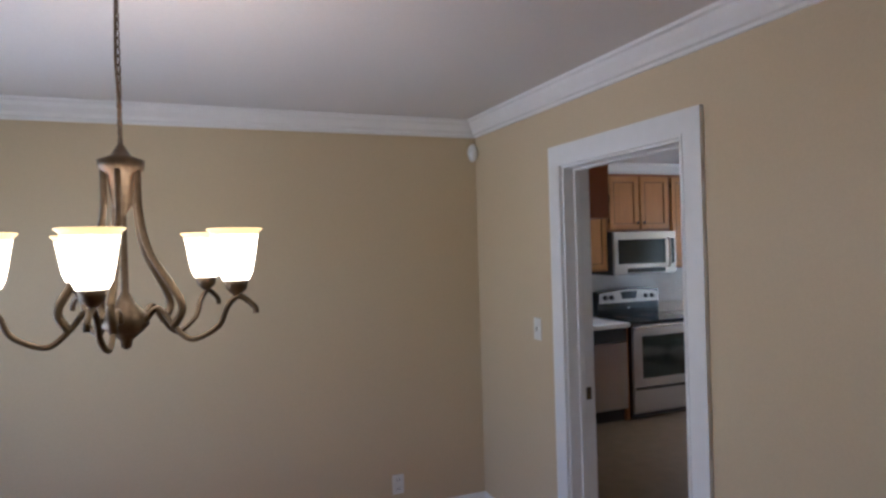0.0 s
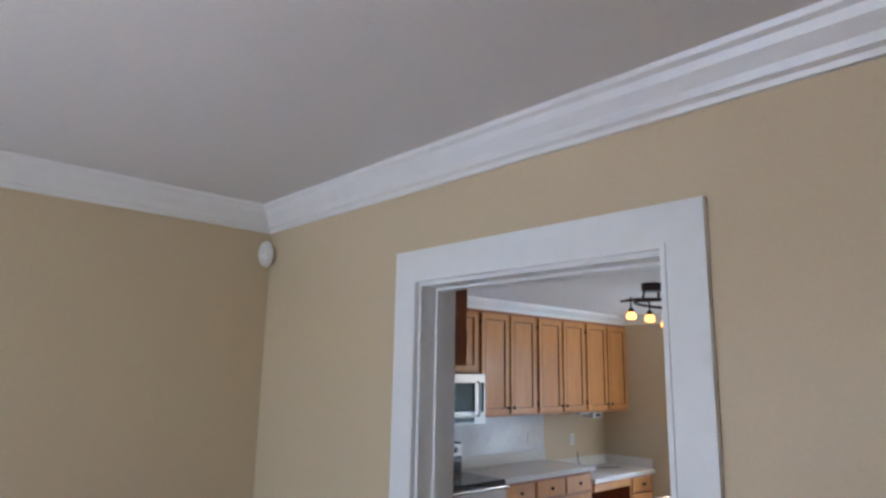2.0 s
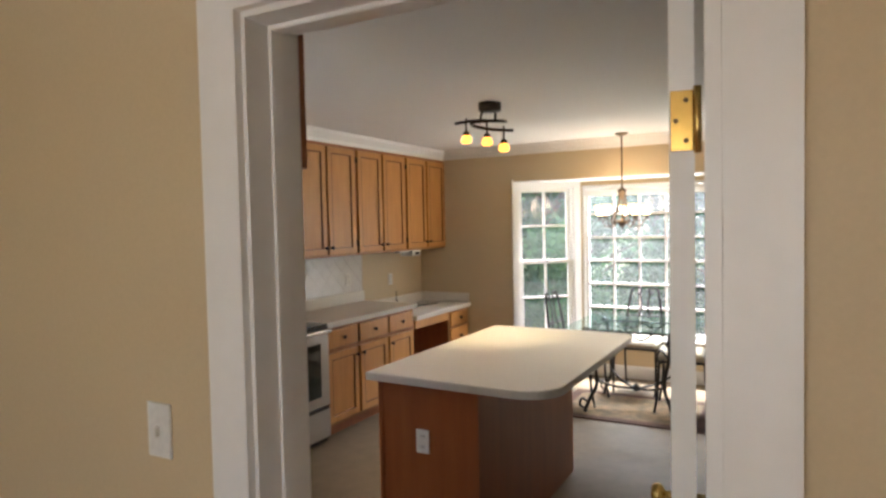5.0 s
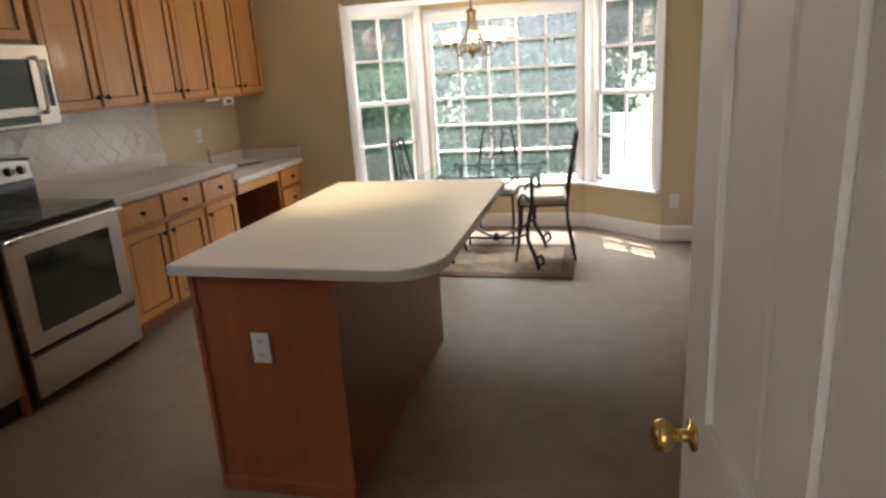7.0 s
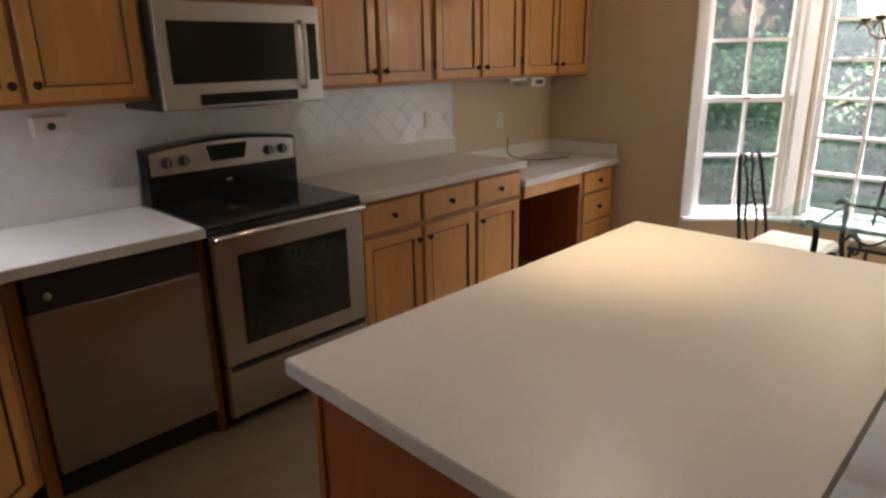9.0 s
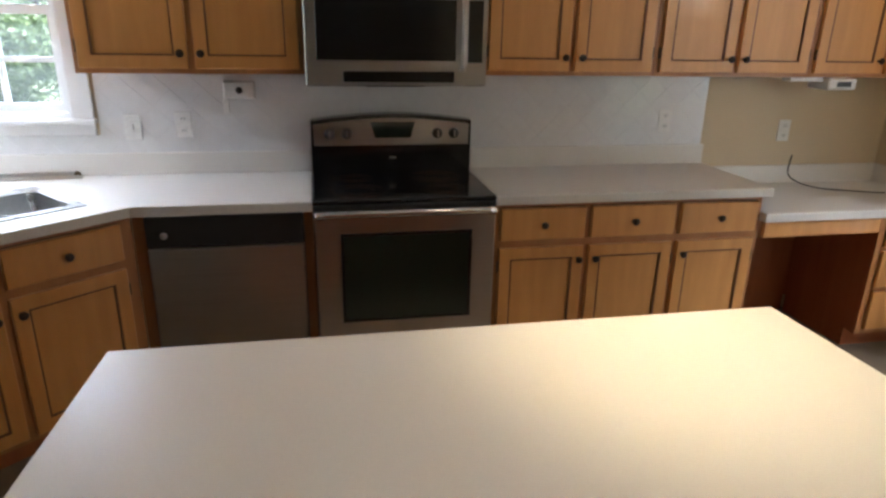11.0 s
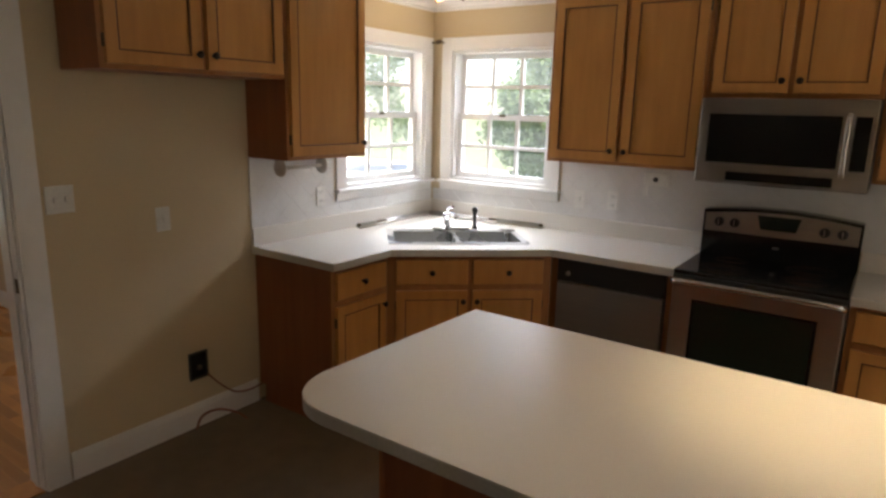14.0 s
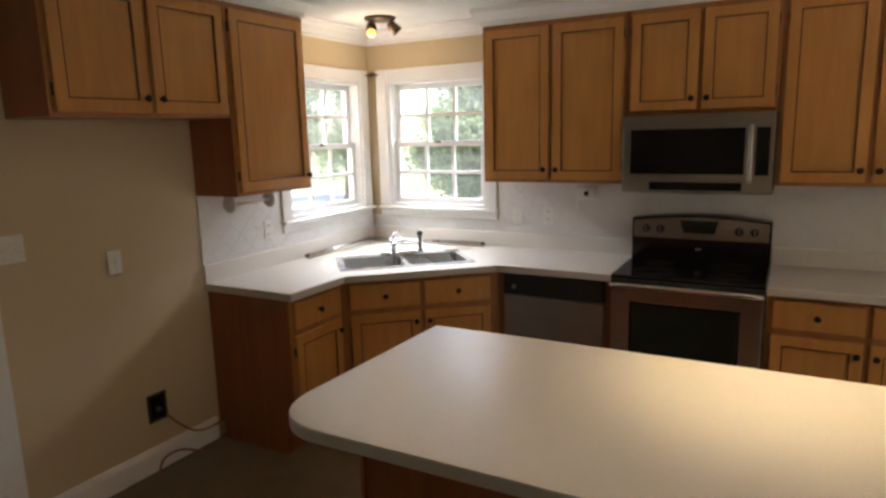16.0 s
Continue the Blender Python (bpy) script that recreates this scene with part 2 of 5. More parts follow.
def sweep(bm, profile, path, closed=False):
    """Draws a (out, up) profile along a plan line; out is to the right of the way."""
    n = len(path)
    rings = []
    for i, (x, y) in enumerate(path):
        a = Vector(path[i - 1]) if (i > 0 or closed) else None
        b = Vector(path[(i + 1) % n]) if (i < n - 1 or closed) else None
        p = Vector((x, y))
        d1 = (p - a).normalized() if a is not None else (b - p).normalized()
        d2 = (b - p).normalized() if b is not None else d1
        n1, n2 = Vector((d1.y, -d1.x)), Vector((d2.y, -d2.x))
        nn = (n1 + n2)
        nn = nn / max(0.2, nn.dot(n1)) if nn.length > 1e-6 else n1
        rings.append([bm.verts.new((x + nn.x * o, y + nn.y * o, z)) for o, z in profile])
    m = len(profile)
    pairs = list(zip(rings, rings[1:])) + ([(rings[-1], rings[0])] if closed else [])
    for a, b in pairs:
        for k in range(m):
            bm.faces.new((a[k], a[(k + 1) % m], b[(k + 1) % m], b[k]))
    if not closed:
        bm.faces.new(list(reversed(rings[0])))
        bm.faces.new(rings[-1])
    bmesh.ops.recalc_face_normals(bm, faces=bm.faces[:])
    return bm


def structure(name, bm, mat, label, category):
    me = bpy.data.meshes.new(name)
    bm.to_mesh(me)
    bm.free()
    me.materials.append(mat)
    return tagged(new(name, me), label, category, kind="structure")


# ---- the plan ----
KX, H = 5.20, 2.44                # kitchen's east wall, ceiling
DY = -1.83                        # dining room's north wall
DX = -0.13                        # dining side of the partition
DOOR0, DOOR1, DOORH = -2.808, -3.615, 2.045
BX, BN, BS = 5.70, -1.70, -3.17     # bay's outer face and its two corners
BAY = [(KX, -1.11), (BX, BN), (BX, BS), (KX, -3.80)]
WX = -3.35                        # dining room's west wall

# floors
structure("floor_kitchen", prism(bmesh.new(), [(-0.07, 0.15), (-0.07, -7.0), (KX, -7.0), (KX, -3.80), (BX, BS), (BX, BN), (KX, -1.11), (KX, 0.15)], -0.1, 0.0), VINYL, "pale beige sheet vinyl kitchen floor, lightly mottled", "floor")
structure("subfloor_dining", boxes((WX, -0.07, -7.0, DY + 0.1, -0.1, -0.012)), SEAM, "dark seams under the dining room's planks", "floor")
structure("ceiling", boxes((DX, KX + 0.15, -7.15, 0.15, H, H + 0.12), (WX - 0.15, DX, -7.15, DY + 0.15, H, H + 0.12)), CEIL, "flat white painted ceiling", "ceiling")
structure("bay_soffit", prism(bmesh.new(), [(KX + 0.003, -3.82), (BX + 0.122, BS - 0.1), (BX + 0.122, BN + 0.1), (KX + 0.003, -1.09)], 2.062, 2.25), CEIL, "white soffit over the bay window", "ceiling")

# walls
WW = (-0.93, -0.11, 1.17, 2.08)   # west window: y0, y1, z0, z1
NW = (0.17, 0.96, 1.17, 2.08)     # north window: x0, x1, z0, z1
structure("wall_partition", boxes(
    (DX, 0, -7.0, DOOR1, 0, H), (DX, 0, DOOR1, DOOR0, DOORH, H), (DX, 0, DOOR0, WW[0], 0, H),
    (DX, 0, WW[0], WW[1], 0, WW[2]), (DX, 0, WW[0], WW[1], WW[3], H), (DX, 0, WW[1], 0.15, 0, H)), WALL, "tan painted wall with a doorway and a corner window", "wall")
structure("wall_north", boxes(
    (0, NW[0], 0, 0.15, 0, H), (NW[0], NW[1], 0, 0.15, 0, NW[2]), (NW[0], NW[1], 0, 0.15, NW[3], H), (NW[1], KX, 0, 0.15, 0, H)), WALL, "tan painted kitchen wall behind the cabinets", "wall")
structure("wall_east", boxes(
    (KX, KX + 0.15, -1.11, 0.15, 0, H), (KX, KX + 0.15, -3.80, -1.11, 2.07, H), (KX, KX + 0.15, -7.0, -3.80, 0, H)), WALL, "tan painted wall beside the bay window", "wall")
structure("wall_south", boxes((WX - 0.15, KX + 0.15, -7.15, -7.0, 0, H)), WALL, "plain tan wall closing the rooms", "wall")
structure("wall_dining_north", boxes((WX, DX, DY, DY + 0.15, 0, H)), WALL, "tan painted dining room wall", "wall")
structure("wall_dining_west", boxes((WX - 0.15, WX, -7.0, -4.1, 0, H), (WX - 0.15, WX, -4.1, -2.4, 0, 0.6), (WX - 0.15, WX, -4.1, -2.4, 2.1, H), (WX - 0.15, WX, -2.4, DY + 0.15, 0, H)), WALL, "tan painted dining room wall with an added unseen window", "wall")
PY = -4.22
structure("wall_pantry", boxes((3.24, 3.80, PY - 0.1, PY, 0, H), (3.80, 4.86, PY - 0.1, PY, 2.05, H), (4.86, KX, PY - 0.1, PY, 0, H), (3.24, 3.34, -7.0, PY - 0.1, 0, H), (3.34, KX, -5.1, -5.0, 0, H)), WALL, "tan painted wall around the pantry opening", "wall")


def bay_wall():
    bm = bmesh.new()
    for a, b in zip(BAY, BAY[1:]):
        a, b = Vector(a), Vector(b)
        d = (b - a).normalized()
        n = Vector((-d.y, d.x))
        if n.x < 0:
            n = -n
        L = (b - a).length
        side = 0.075 if L < 1 else 0.02
        for s0, s1, z0, z1 in ((0, side, 0, 2.07), (L - side, L, 0, 2.07), (side, L - side, 0, 0.42), (side, L - side, 2.02, 2.07)):
            p, q = a + d * s0, a + d * s1
            pts = [p, q, q + n * 0.12, p + n * 0.12]
            if (q - p).cross(n) < 0:
                pts.reverse()
            prism(bm, [tuple(v) for v in pts], z0, z1)
    return bm


structure("wall_bay", bay_wall(), WALL, "tan painted angled walls under the bay windows", "wall")

# crown and baseboards
CROWN = [(0.0, H), (0.0, H - 0.098), (0.012, H - 0.098), (0.016, H - 0.086), (0.03, H - 0.08), (0.036, H - 0.062), (0.062, H - 0.036), (0.07, H - 0.018), (0.085, H - 0.012), (0.09, H)]
structure("trim_crown_dining", sweep(bmesh.new(), CROWN, [(DX, -7.0), (DX, DY), (WX, DY), (WX, -7.0)][::-1]), TRIM, "white stepped crown moulding of the dining room", "crown moulding")
structure("trim_crown_kitchen", sweep(bmesh.new(), CROWN, [(0, -7.0), (0, 0), (KX, 0), (KX, PY)]), TRIM, "white stepped crown moulding of the kitchen", "crown moulding")
BASE = [(0.0, 0.0), (0.016, 0.0), (0.016, 0.10), (0.011, 0.118), (0.006, 0.13), (0.0, 0.13)]
structure("baseboard_dining", sweep(bmesh.new(), BASE, [(DX, DOOR0 + 0.11), (DX, DY), (WX, DY), (WX, -7.0)][::-1]), TRIM, "white dining room baseboard", "baseboard")
structure("baseboard_dining_south", sweep(bmesh.new(), BASE, [(DX, -7.0), (DX, DOOR1 - 0.11)][::-1]), TRIM, "white dining room baseboard", "baseboard")
structure("baseboard_kitchen", sweep(bmesh.new(), BASE, [(0, DOOR0 + 0.11), (0, -1.665)]), TRIM, "white kitchen baseboard under the fridge space", "baseboard")
structure("baseboard_kitchen_south", sweep(bmesh.new(), BASE, [(0, -7.0), (0, DOOR1 - 0.11)]), TRIM, "white kitchen baseboard", "baseboard")
structure("baseboard_bay", sweep(bmesh.new(), BASE, [(KX, -0.64), *BAY, (KX, PY), (4.88, PY)]), TRIM, "white baseboard round the bay", "baseboard")
structure("baseboard_pantry", sweep(bmesh.new(), BASE, [(3.79, PY), (3.24, PY), (3.24, -7.0)]), TRIM, "white baseboard at the wall's end", "baseboard")


# doorway casing and leaf
def casing(name, y0, y1, h, x, out, w=0.10):
    """Flat casing with a bead round a doorway in a wall of constant x."""
    t = thing(name, "white painted door casing with a bead", "door casing", kind="structure")
    for n, b in (("side", (y0, y0 + w, 0, h + w)), ("side", (y1 - w, y1, 0, h + w)), ("head", (y1, y0, h, h + w))):
        bm = boxes((x, x + out * 0.018, b[0], b[1], b[2], b[3]))
        part(n, bm, TRIM, t)
    bm = boxes((x + out * 0.018, x + out * 0.022, y0, y0 + 0.012, 0, h + 0.012), (x + out * 0.018, x + out * 0.022, y1 - 0.012, y1, 0, h + 0.012), (x + out * 0.018, x + out * 0.022, y1, y0, h, h + 0.012))
    part("bead", bm, TRIM, t)
    return t


casing("trim_door_dining", DOOR0, DOOR1, DOORH, DX, -1)
casing("trim_door_kitchen", DOOR0, DOOR1, DOORH, 0.0, 1)
jamb = thing("door_frame", "white painted door jamb with a stop", "door frame", kind="structure")
part("jamb", boxes((DX - 0.004, 0.004, DOOR0 - 0.009, DOOR0, 0, DOORH)), TRIM, jamb)
part("jamb", boxes((DX - 0.004, 0.004, DOOR1, DOOR1 + 0.009, 0, DOORH)), TRIM, jamb)
part("head", boxes((DX - 0.004, 0.004, DOOR1 + 0.009, DOOR0 - 0.009, DOORH - 0.012, DOORH)), TRIM, jamb)
part("stop", boxes((-0.075, -0.04, DOOR0 - 0.017, DOOR0 - 0.009, 0, DOORH - 0.012), (-0.075, -0.04, DOOR1 + 0.009, DOOR1 + 0.017, 0, DOORH - 0.012), (-0.075, -0.04, DOOR1 + 0.017, DOOR0 - 0.017, DOORH - 0.022, DOORH - 0.012), bevel=0.002), TRIM, jamb)
part("threshold", boxes((DX - 0.002, 0.01, DOOR1 + 0.009, DOOR0 - 0.009, -0.01, 0.008), bevel=0.003), OAK, jamb, "worn oak threshold strip")
part("strike_plate", boxes((-0.035, -0.008, DOOR0 - 0.0115, DOOR0 - 0.009, 0.90, 0.96)), ANTIQUE, jamb)


def knob(bm, x, y, z, s, r=0.027):
    """A round knob on a stem, along y by s."""
    m = pose(x, y, z, -90 * s, 0, 0)
    return lathe(bm, [(0.026, 0), (0.026, 0.004), (0.011, 0.008), (0.010, 0.03), (r * 0.8, 0.036), (r, 0.046), (r * 0.92, 0.058), (r * 0.5, 0.064), (0.0004, 0.065)], 18, m)


leaf = thing("door_1", "white painted panel door standing open with brass knobs", "door", pose(0.012, DOOR1 + 0.04, 0.012, 0, 0, 8), kind="structure")
LW = 0.735
bm = bmesh.new()
for x0, x1, z0, z1 in ((0, 0.11, 0, 2.02), (LW - 0.11, LW, 0, 2.02), (0.11, LW - 0.11, 0, 0.22), (0.11, LW - 0.11, 1.92, 2.02), (0.11, LW - 0.11, 0.82, 0.98), (LW / 2 - 0.05, LW / 2 + 0.05, 0.22, 0.82), (LW / 2 - 0.05, LW / 2 + 0.05, 0.98, 1.92)):
    box(bm, x0, x1, 0, 0.036, z0, z1)
part("leaf", bm, TRIM, leaf)
for x0, x1 in ((0.11, LW / 2 - 0.05), (LW / 2 + 0.05, LW - 0.11)):
    for z0, z1 in ((0.22, 0.82), (0.98, 1.92)):
        part("panel", boxes((x0, x1, 0.009, 0.027, z0, z1), (x0 + 0.03, x1 - 0.03, 0.005, 0.031, z0 + 0.03, z1 - 0.03), bevel=0.004), TRIM, leaf)
part("knob", knob(bmesh.new(), LW - 0.06, 0.036, 0.93, 1), BRASS, leaf, "round polished brass door knob")
part("knob", knob(bmesh.new(), LW - 0.06, 0.0, 0.93, -1), BRASS, leaf, "round polished brass door knob")
part("latch", boxes((LW, LW + 0.002, 0.007, 0.029, 0.90, 0.96)), BRASS, leaf)
for z in (0.22, 1.0, 1.735):
    h = part("hinge", boxes((-0.0025, 0, 0.002, 0.034, z, z + 0.09), bevel=0.0008), BRASS, leaf, "polished brass hinge leaf")
    bmk = tube(bmesh.new(), [(-0.004, -0.004, z - 0.004), (-0.004, -0.004, z + 0.094)], 0.006, 10)
    part("knuckle", bmk, BRASS, h)
    bms = bmesh.new()
    for dz in (0.015, 0.045, 0.075):
        lathe(bms, [(0.004, 0), (0.003, 0.001)], 10, pose(-0.0025, 0.018 + (0.008 if dz == 0.045 else -0.006), z + dz, 0, -90, 0))
    part("screws", bms, ANTIQUE, h)


# ---- windows ----
def ring(x0, x1, y0, y1, z0, z1, w, wb=None):
    """One flat frame with a hole, in the plane of x and z."""
    wb = wb or w
    bm = bmesh.new()
    out = ((x0, z0), (x1, z0), (x1, z1), (x0, z1))
    inn = ((x0 + w, z0 + wb), (x1 - w, z0 + wb), (x1 - w, z1 - w), (x0 + w, z1 - w))
    a, b, c, d = ([bm.verts.new((x, y, z)) for x, z in pts] for pts, y in ((out, y0), (inn, y0), (out, y1), (inn, y1)))
    for i in range(4):
        j = (i + 1) % 4
        bm.faces.new((a[i], a[j], b[j], b[i]))
        bm.faces.new((c[j], c[i], d[i], d[j]))
        bm.faces.new((a[j], a[i], c[i], c[j]))
        bm.faces.new((b[i], b[j], d[j], d[i]))
    bmesh.ops.recalc_face_normals(bm, faces=bm.faces[:])
    return bm


def sash(parent, name, x0, x1, y, z0, z1, cols, rows, rail=0.038):
    s = part(name, ring(x0, x1, y, y + 0.034, z0, z1, rail), TRIM, parent)
    a, b, c, d = x0 + rail, x1 - rail, z0 + rail, z1 - rail
    for i in range(1, cols):
        x = a + (b - a) * i / cols
        part("muntin", boxes((x - 0.0115, x + 0.0115, y + 0.006, y + 0.028, c, d)), TRIM, s)
    for j in range(1, rows):
        z = c + (d - c) * j / rows
        part("muntin", boxes((a, b, y + 0.004, y + 0.03, z - 0.0115, z + 0.0115)), TRIM, s)
    for i in range(cols):
        for j in range(rows):
            bm = bmesh.new()
            xa, xb, za, zb = a + (b - a) * i / cols, a + (b - a) * (i + 1) / cols, c + (d - c) * j / rows, c + (d - c) * (j + 1) / rows
            bm.faces.new([bm.verts.new(q) for q in ((xa, y + 0.016, za), (xb, y + 0.016, za), (xb, y + 0.016, zb), (xa, y + 0.016, zb))])
            p = part("pane", bm, GLASS, s)
            p.visible_shadow = False
    return s


def window(name, label, m, w, h, cols, rows, hung=True, depth=0.13, trim=0.085, stool=True, back=0.05):
    """Local x along the wall, y outwards from its inner face, z up from the opening's foot."""
    t = thing(name, label, "window", m, kind="structure")
    part("window_frame", ring(0, w, 0.0, depth, 0, h, 0.022), TRIM, t)
    if hung:
        mid = h * 0.5
        up = sash(t, "upper_sash", 0.022, w - 0.022, back + 0.036, mid - 0.019, h - 0.022, cols, rows)
        lo = sash(t, "lower_sash", 0.022, w - 0.022, back, 0.022, mid + 0.019, cols, rows)
        part("sash_lock", boxes((w / 2 - 0.025, w / 2 + 0.025, back - 0.012, back, mid + 0.004, mid + 0.02), bevel=0.003), ANTIQUE, lo)
    else:
        sash(t, "sash", 0.022, w - 0.022, back, 0.022, h - 0.022, cols, rows)
    if trim:
        part("side_casing", boxes((-trim, 0.006, -0.018, 0, 0, h + trim), bevel=0.003), TRIM, t)
        part("side_casing", boxes((w - 0.006, w + trim, -0.018, 0, 0, h + trim), bevel=0.003), TRIM, t)
        part("head_casing", boxes((0.006, w - 0.006, -0.018, 0, h - 0.006, h + trim), bevel=0.003), TRIM, t)
    if stool:
        part("window_sill", boxes((-trim - 0.01, w + trim + 0.01, -0.045, 0.05, -0.022, 0.0), bevel=0.004), TRIM, t)
        part("apron", boxes((-trim, w + trim, -0.016, 0, -0.075, -0.022), bevel=0.003), TRIM, t)
    return t


# corner windows over the sink
window("window_1", "white double-hung sash window with small panes", pose(0, WW[0], WW[2], 0, 0, 90), WW[1] - WW[0], WW[3] - WW[2], 3, 2, depth=0.12)
window("window_2", "white double-hung sash window with small panes", pose(NW[0], 0, NW[2]), NW[1] - NW[0], NW[3] - NW[2], 3, 2)
# dining window: never in view, added as a source of daylight
window("window_3", "unseen white double-hung window added as the dining room's daylight source", pose(WX, -4.1, 0.6, 0, 0, 90), 1.7, 1.5, 4, 3)
# bay
for k, (a, b) in enumerate(zip(BAY, BAY[1:])):
    a, b = Vector(b), Vector(a)
    d = (b - a)
    ang = math.degrees(math.atan2(d.y, d.x))
    side = 0.075 if d.length < 1 else 0.02
    o = a + d.normalized() * side
    ang += 0
    # x runs north, so that y, turned left of it, would face west: run it south instead
    a2, b2 = Vector(BAY[k]), Vector(BAY[k + 1])
    e = (b2 - a2).normalized()
    o = a2 + e * side
    ang = math.degrees(math.atan2(e.y, e.x))
    L = (b2 - a2).length - 2 * side
    if k == 1:
        window("window_5", "large white fixed bay window with a grid of panes", pose(o.x, o.y, 0.42, 0, 0, ang), L, 1.60, 5, 6, hung=False, depth=0.10, trim=0.0, stool=False, back=0.03)
    else:
        window("window_%d" % (4 + k), "narrow white double-hung window of the bay", pose(o.x, o.y, 0.42, 0, 0, ang), L, 1.60, 2, 2, depth=0.10, trim=0.07, stool=False, back=0.03)
sill = [(BAY[0][0], BAY[0][1] - 0.02), BAY[1], BAY[2], (BAY[3][0], BAY[3][1] + 0.02)]
structure("window_sill_bay", sweep(bmesh.new(), [(-0.03, 0.40), (0.05, 0.40), (0.055, 0.41), (0.05, 0.425), (-0.03, 0.425)], sill), TRIM, "white painted sill running round the bay", "window sill")


# ---- cabinets ----
def small_knob(x, y, z):
    return lathe(bmesh.new(), [(0.008, 0), (0.006, 0.008), (0.007, 0.014), (0.0155, 0.019), (0.016, 0.024), (0.011, 0.029), (0.0004, 0.030)], 14, pose(x, y, z, 90, 0, 0))


def door(parent, x0, x1, z0, z1, y, side=None, top=False, mat=OAK):
    """An overlay door with a glazed inner moulding; y is the face frame's front."""
    w = 0.052
    bm = ring(x0, x1, y - 0.02, y, z0, z1, w)
    bmesh.ops.bevel(bm, geom=[e for e in bm.edges if all(v.co.y < y - 0.01 for v in e.verts) and (abs(e.verts[0].co.x - e.verts[1].co.x) < 1e-6 or abs(e.verts[0].co.z - e.verts[1].co.z) < 1e-6)], offset=0.003, segments=1, affect="EDGES")
    d = part("door", bm, mat, parent)
    part("panel", boxes((x0 + w, x1 - w, y - 0.010, y - 0.002, z0 + w, z1 - w)), mat, d)
    bm = ring(x0 + w - 0.001, x1 - w + 0.001, y - 0.0185, y - 0.008, z0 + w - 0.001, z1 - w + 0.001, 0.0065)
    part("glazed_moulding", bm, GLAZE, d, "dark glazed line inside the door's frame")
    if side:
        kx = x1 - 0.026 if side == "r" else x0 + 0.026
        kz = z1 - 0.06 if top else z0 + 0.06
        part("knob", small_knob(kx, y - 0.02, kz), BRONZE, d, "dark bronze knob")
        hx = x0 - 0.006 if side == "r" else x1 + 0.001
        for hz in (z0 + 0.06, z1 - 0.11):
            part("hinge", boxes((hx, hx + 0.006, y - 0.018, y, hz, hz + 0.05), bevel=0.001), ANTIQUE, d)
    return d


def drawer(parent, x0, x1, z0, z1, y, pull=True, mat=OAK):
    d = part("drawer_front", boxes((x0, x1, y - 0.02, y, z0, z1), bevel=0.004), mat, parent)
    part("glazed_edge", boxes((x0 + 0.004, x1 - 0.004, y - 0.003, y + 0.0, z0 - 0.004, z1 + 0.004)), GLAZE, d)
    if pull:
        part("knob", small_knob((x0 + x1) / 2, y - 0.02, (z0 + z1) / 2), BRONZE, d, "dark bronze knob")
    return d


def upper(m, w, h, depth, cols, label, z0, sides=None, group="kitchen wall cabinets"):
    """A wall cabinet: local x along the wall, back at y = 0."""
    t = thing("wall_cabinet", label, "cabinet", m @ Matrix.Translation((0, 0, z0)), group)
    part("body", boxes((0.0015, w - 0.0015, -depth, -0.002, 0.0, h), bevel=0.001), PANEL, t, "reddish veneered cabinet side")
    part("face_frame", boxes((0.002, w - 0.002, -depth - 0.003, -depth, 0.0, h)), FRAME, t)
    gap = 0.026
    cw = w / cols
    for i in range(cols):
        a = i * cw + (0.022 if i == 0 else gap / 2)
        b = (i + 1) * cw - (0.022 if i == cols - 1 else gap / 2)
        s = sides[i] if sides else ("r" if i % 2 == 0 else "l")
        door(t, a, b, 0.02, h - 0.03, -depth - 0.003, s)
    return t


UZ, UT = 1.385, 2.335
UD = 0.31
N = pose(0, 0, 0)
upper(pose(1.095, 0, 0), 0.89, UT - UZ, UD, 2, "honey maple wall cabinet with two glazed doors beside the window", UZ)
upper(pose(1.985, 0, 0), 0.765, UT - 1.768, UD, 2, "short honey maple cabinet over the microwave", 1.768)
for i in range(3):
    upper(pose(2.75 + i * 0.816, 0, 0), 0.816, UT - UZ, UD, 2, "honey maple wall cabinet with two glazed doors and dark knobs", UZ)
W = pose(0, 0, 0, 0, 0, 90)
upper(pose(0, -1.665, 0, 0, 0, 90), 0.585, UT + 0.03 - UZ - 0.015, UD, 1, "tall single-door honey maple wall cabinet by the corner window", UZ + 0.015, sides=["r"])
upper(pose(0, -2.575, 0, 0, 0, 90), 0.91, UT + 0.03 - 1.80, UD, 2, "short honey maple cabinet over the empty fridge space", 1.80)
# crown on the cabinets
CC = [(0.0, UT), (0.012, UT), (0.02, UT + 0.03), (0.055, H - 0.03), (0.06, H - 0.002), (0.0, H - 0.002)]
structure("trim_cabinet_crown", sweep(bmesh.new(), CC, [(1.095, -0.02), (1.095, -UD), (KX - 0.001, -UD)]), TRIM, "white crown moulding on top of the wall cabinets", "crown moulding")
CC2 = [(o, z + 0.03 if z < H - 0.01 else z) for o, z in CC]
structure("trim_cabinet_crown_west", sweep(bmesh.new(), CC2, [(0.01, -2.575), (UD, -2.575), (UD, -1.08), (0.01, -1.08)]), TRIM, "white crown moulding on top of the fridge cabinets", "crown moulding")

CT = 0.912                         # worktop's height
CF = 0.62                          # worktop's front
BD = 0.575                         # face of the base cabinets


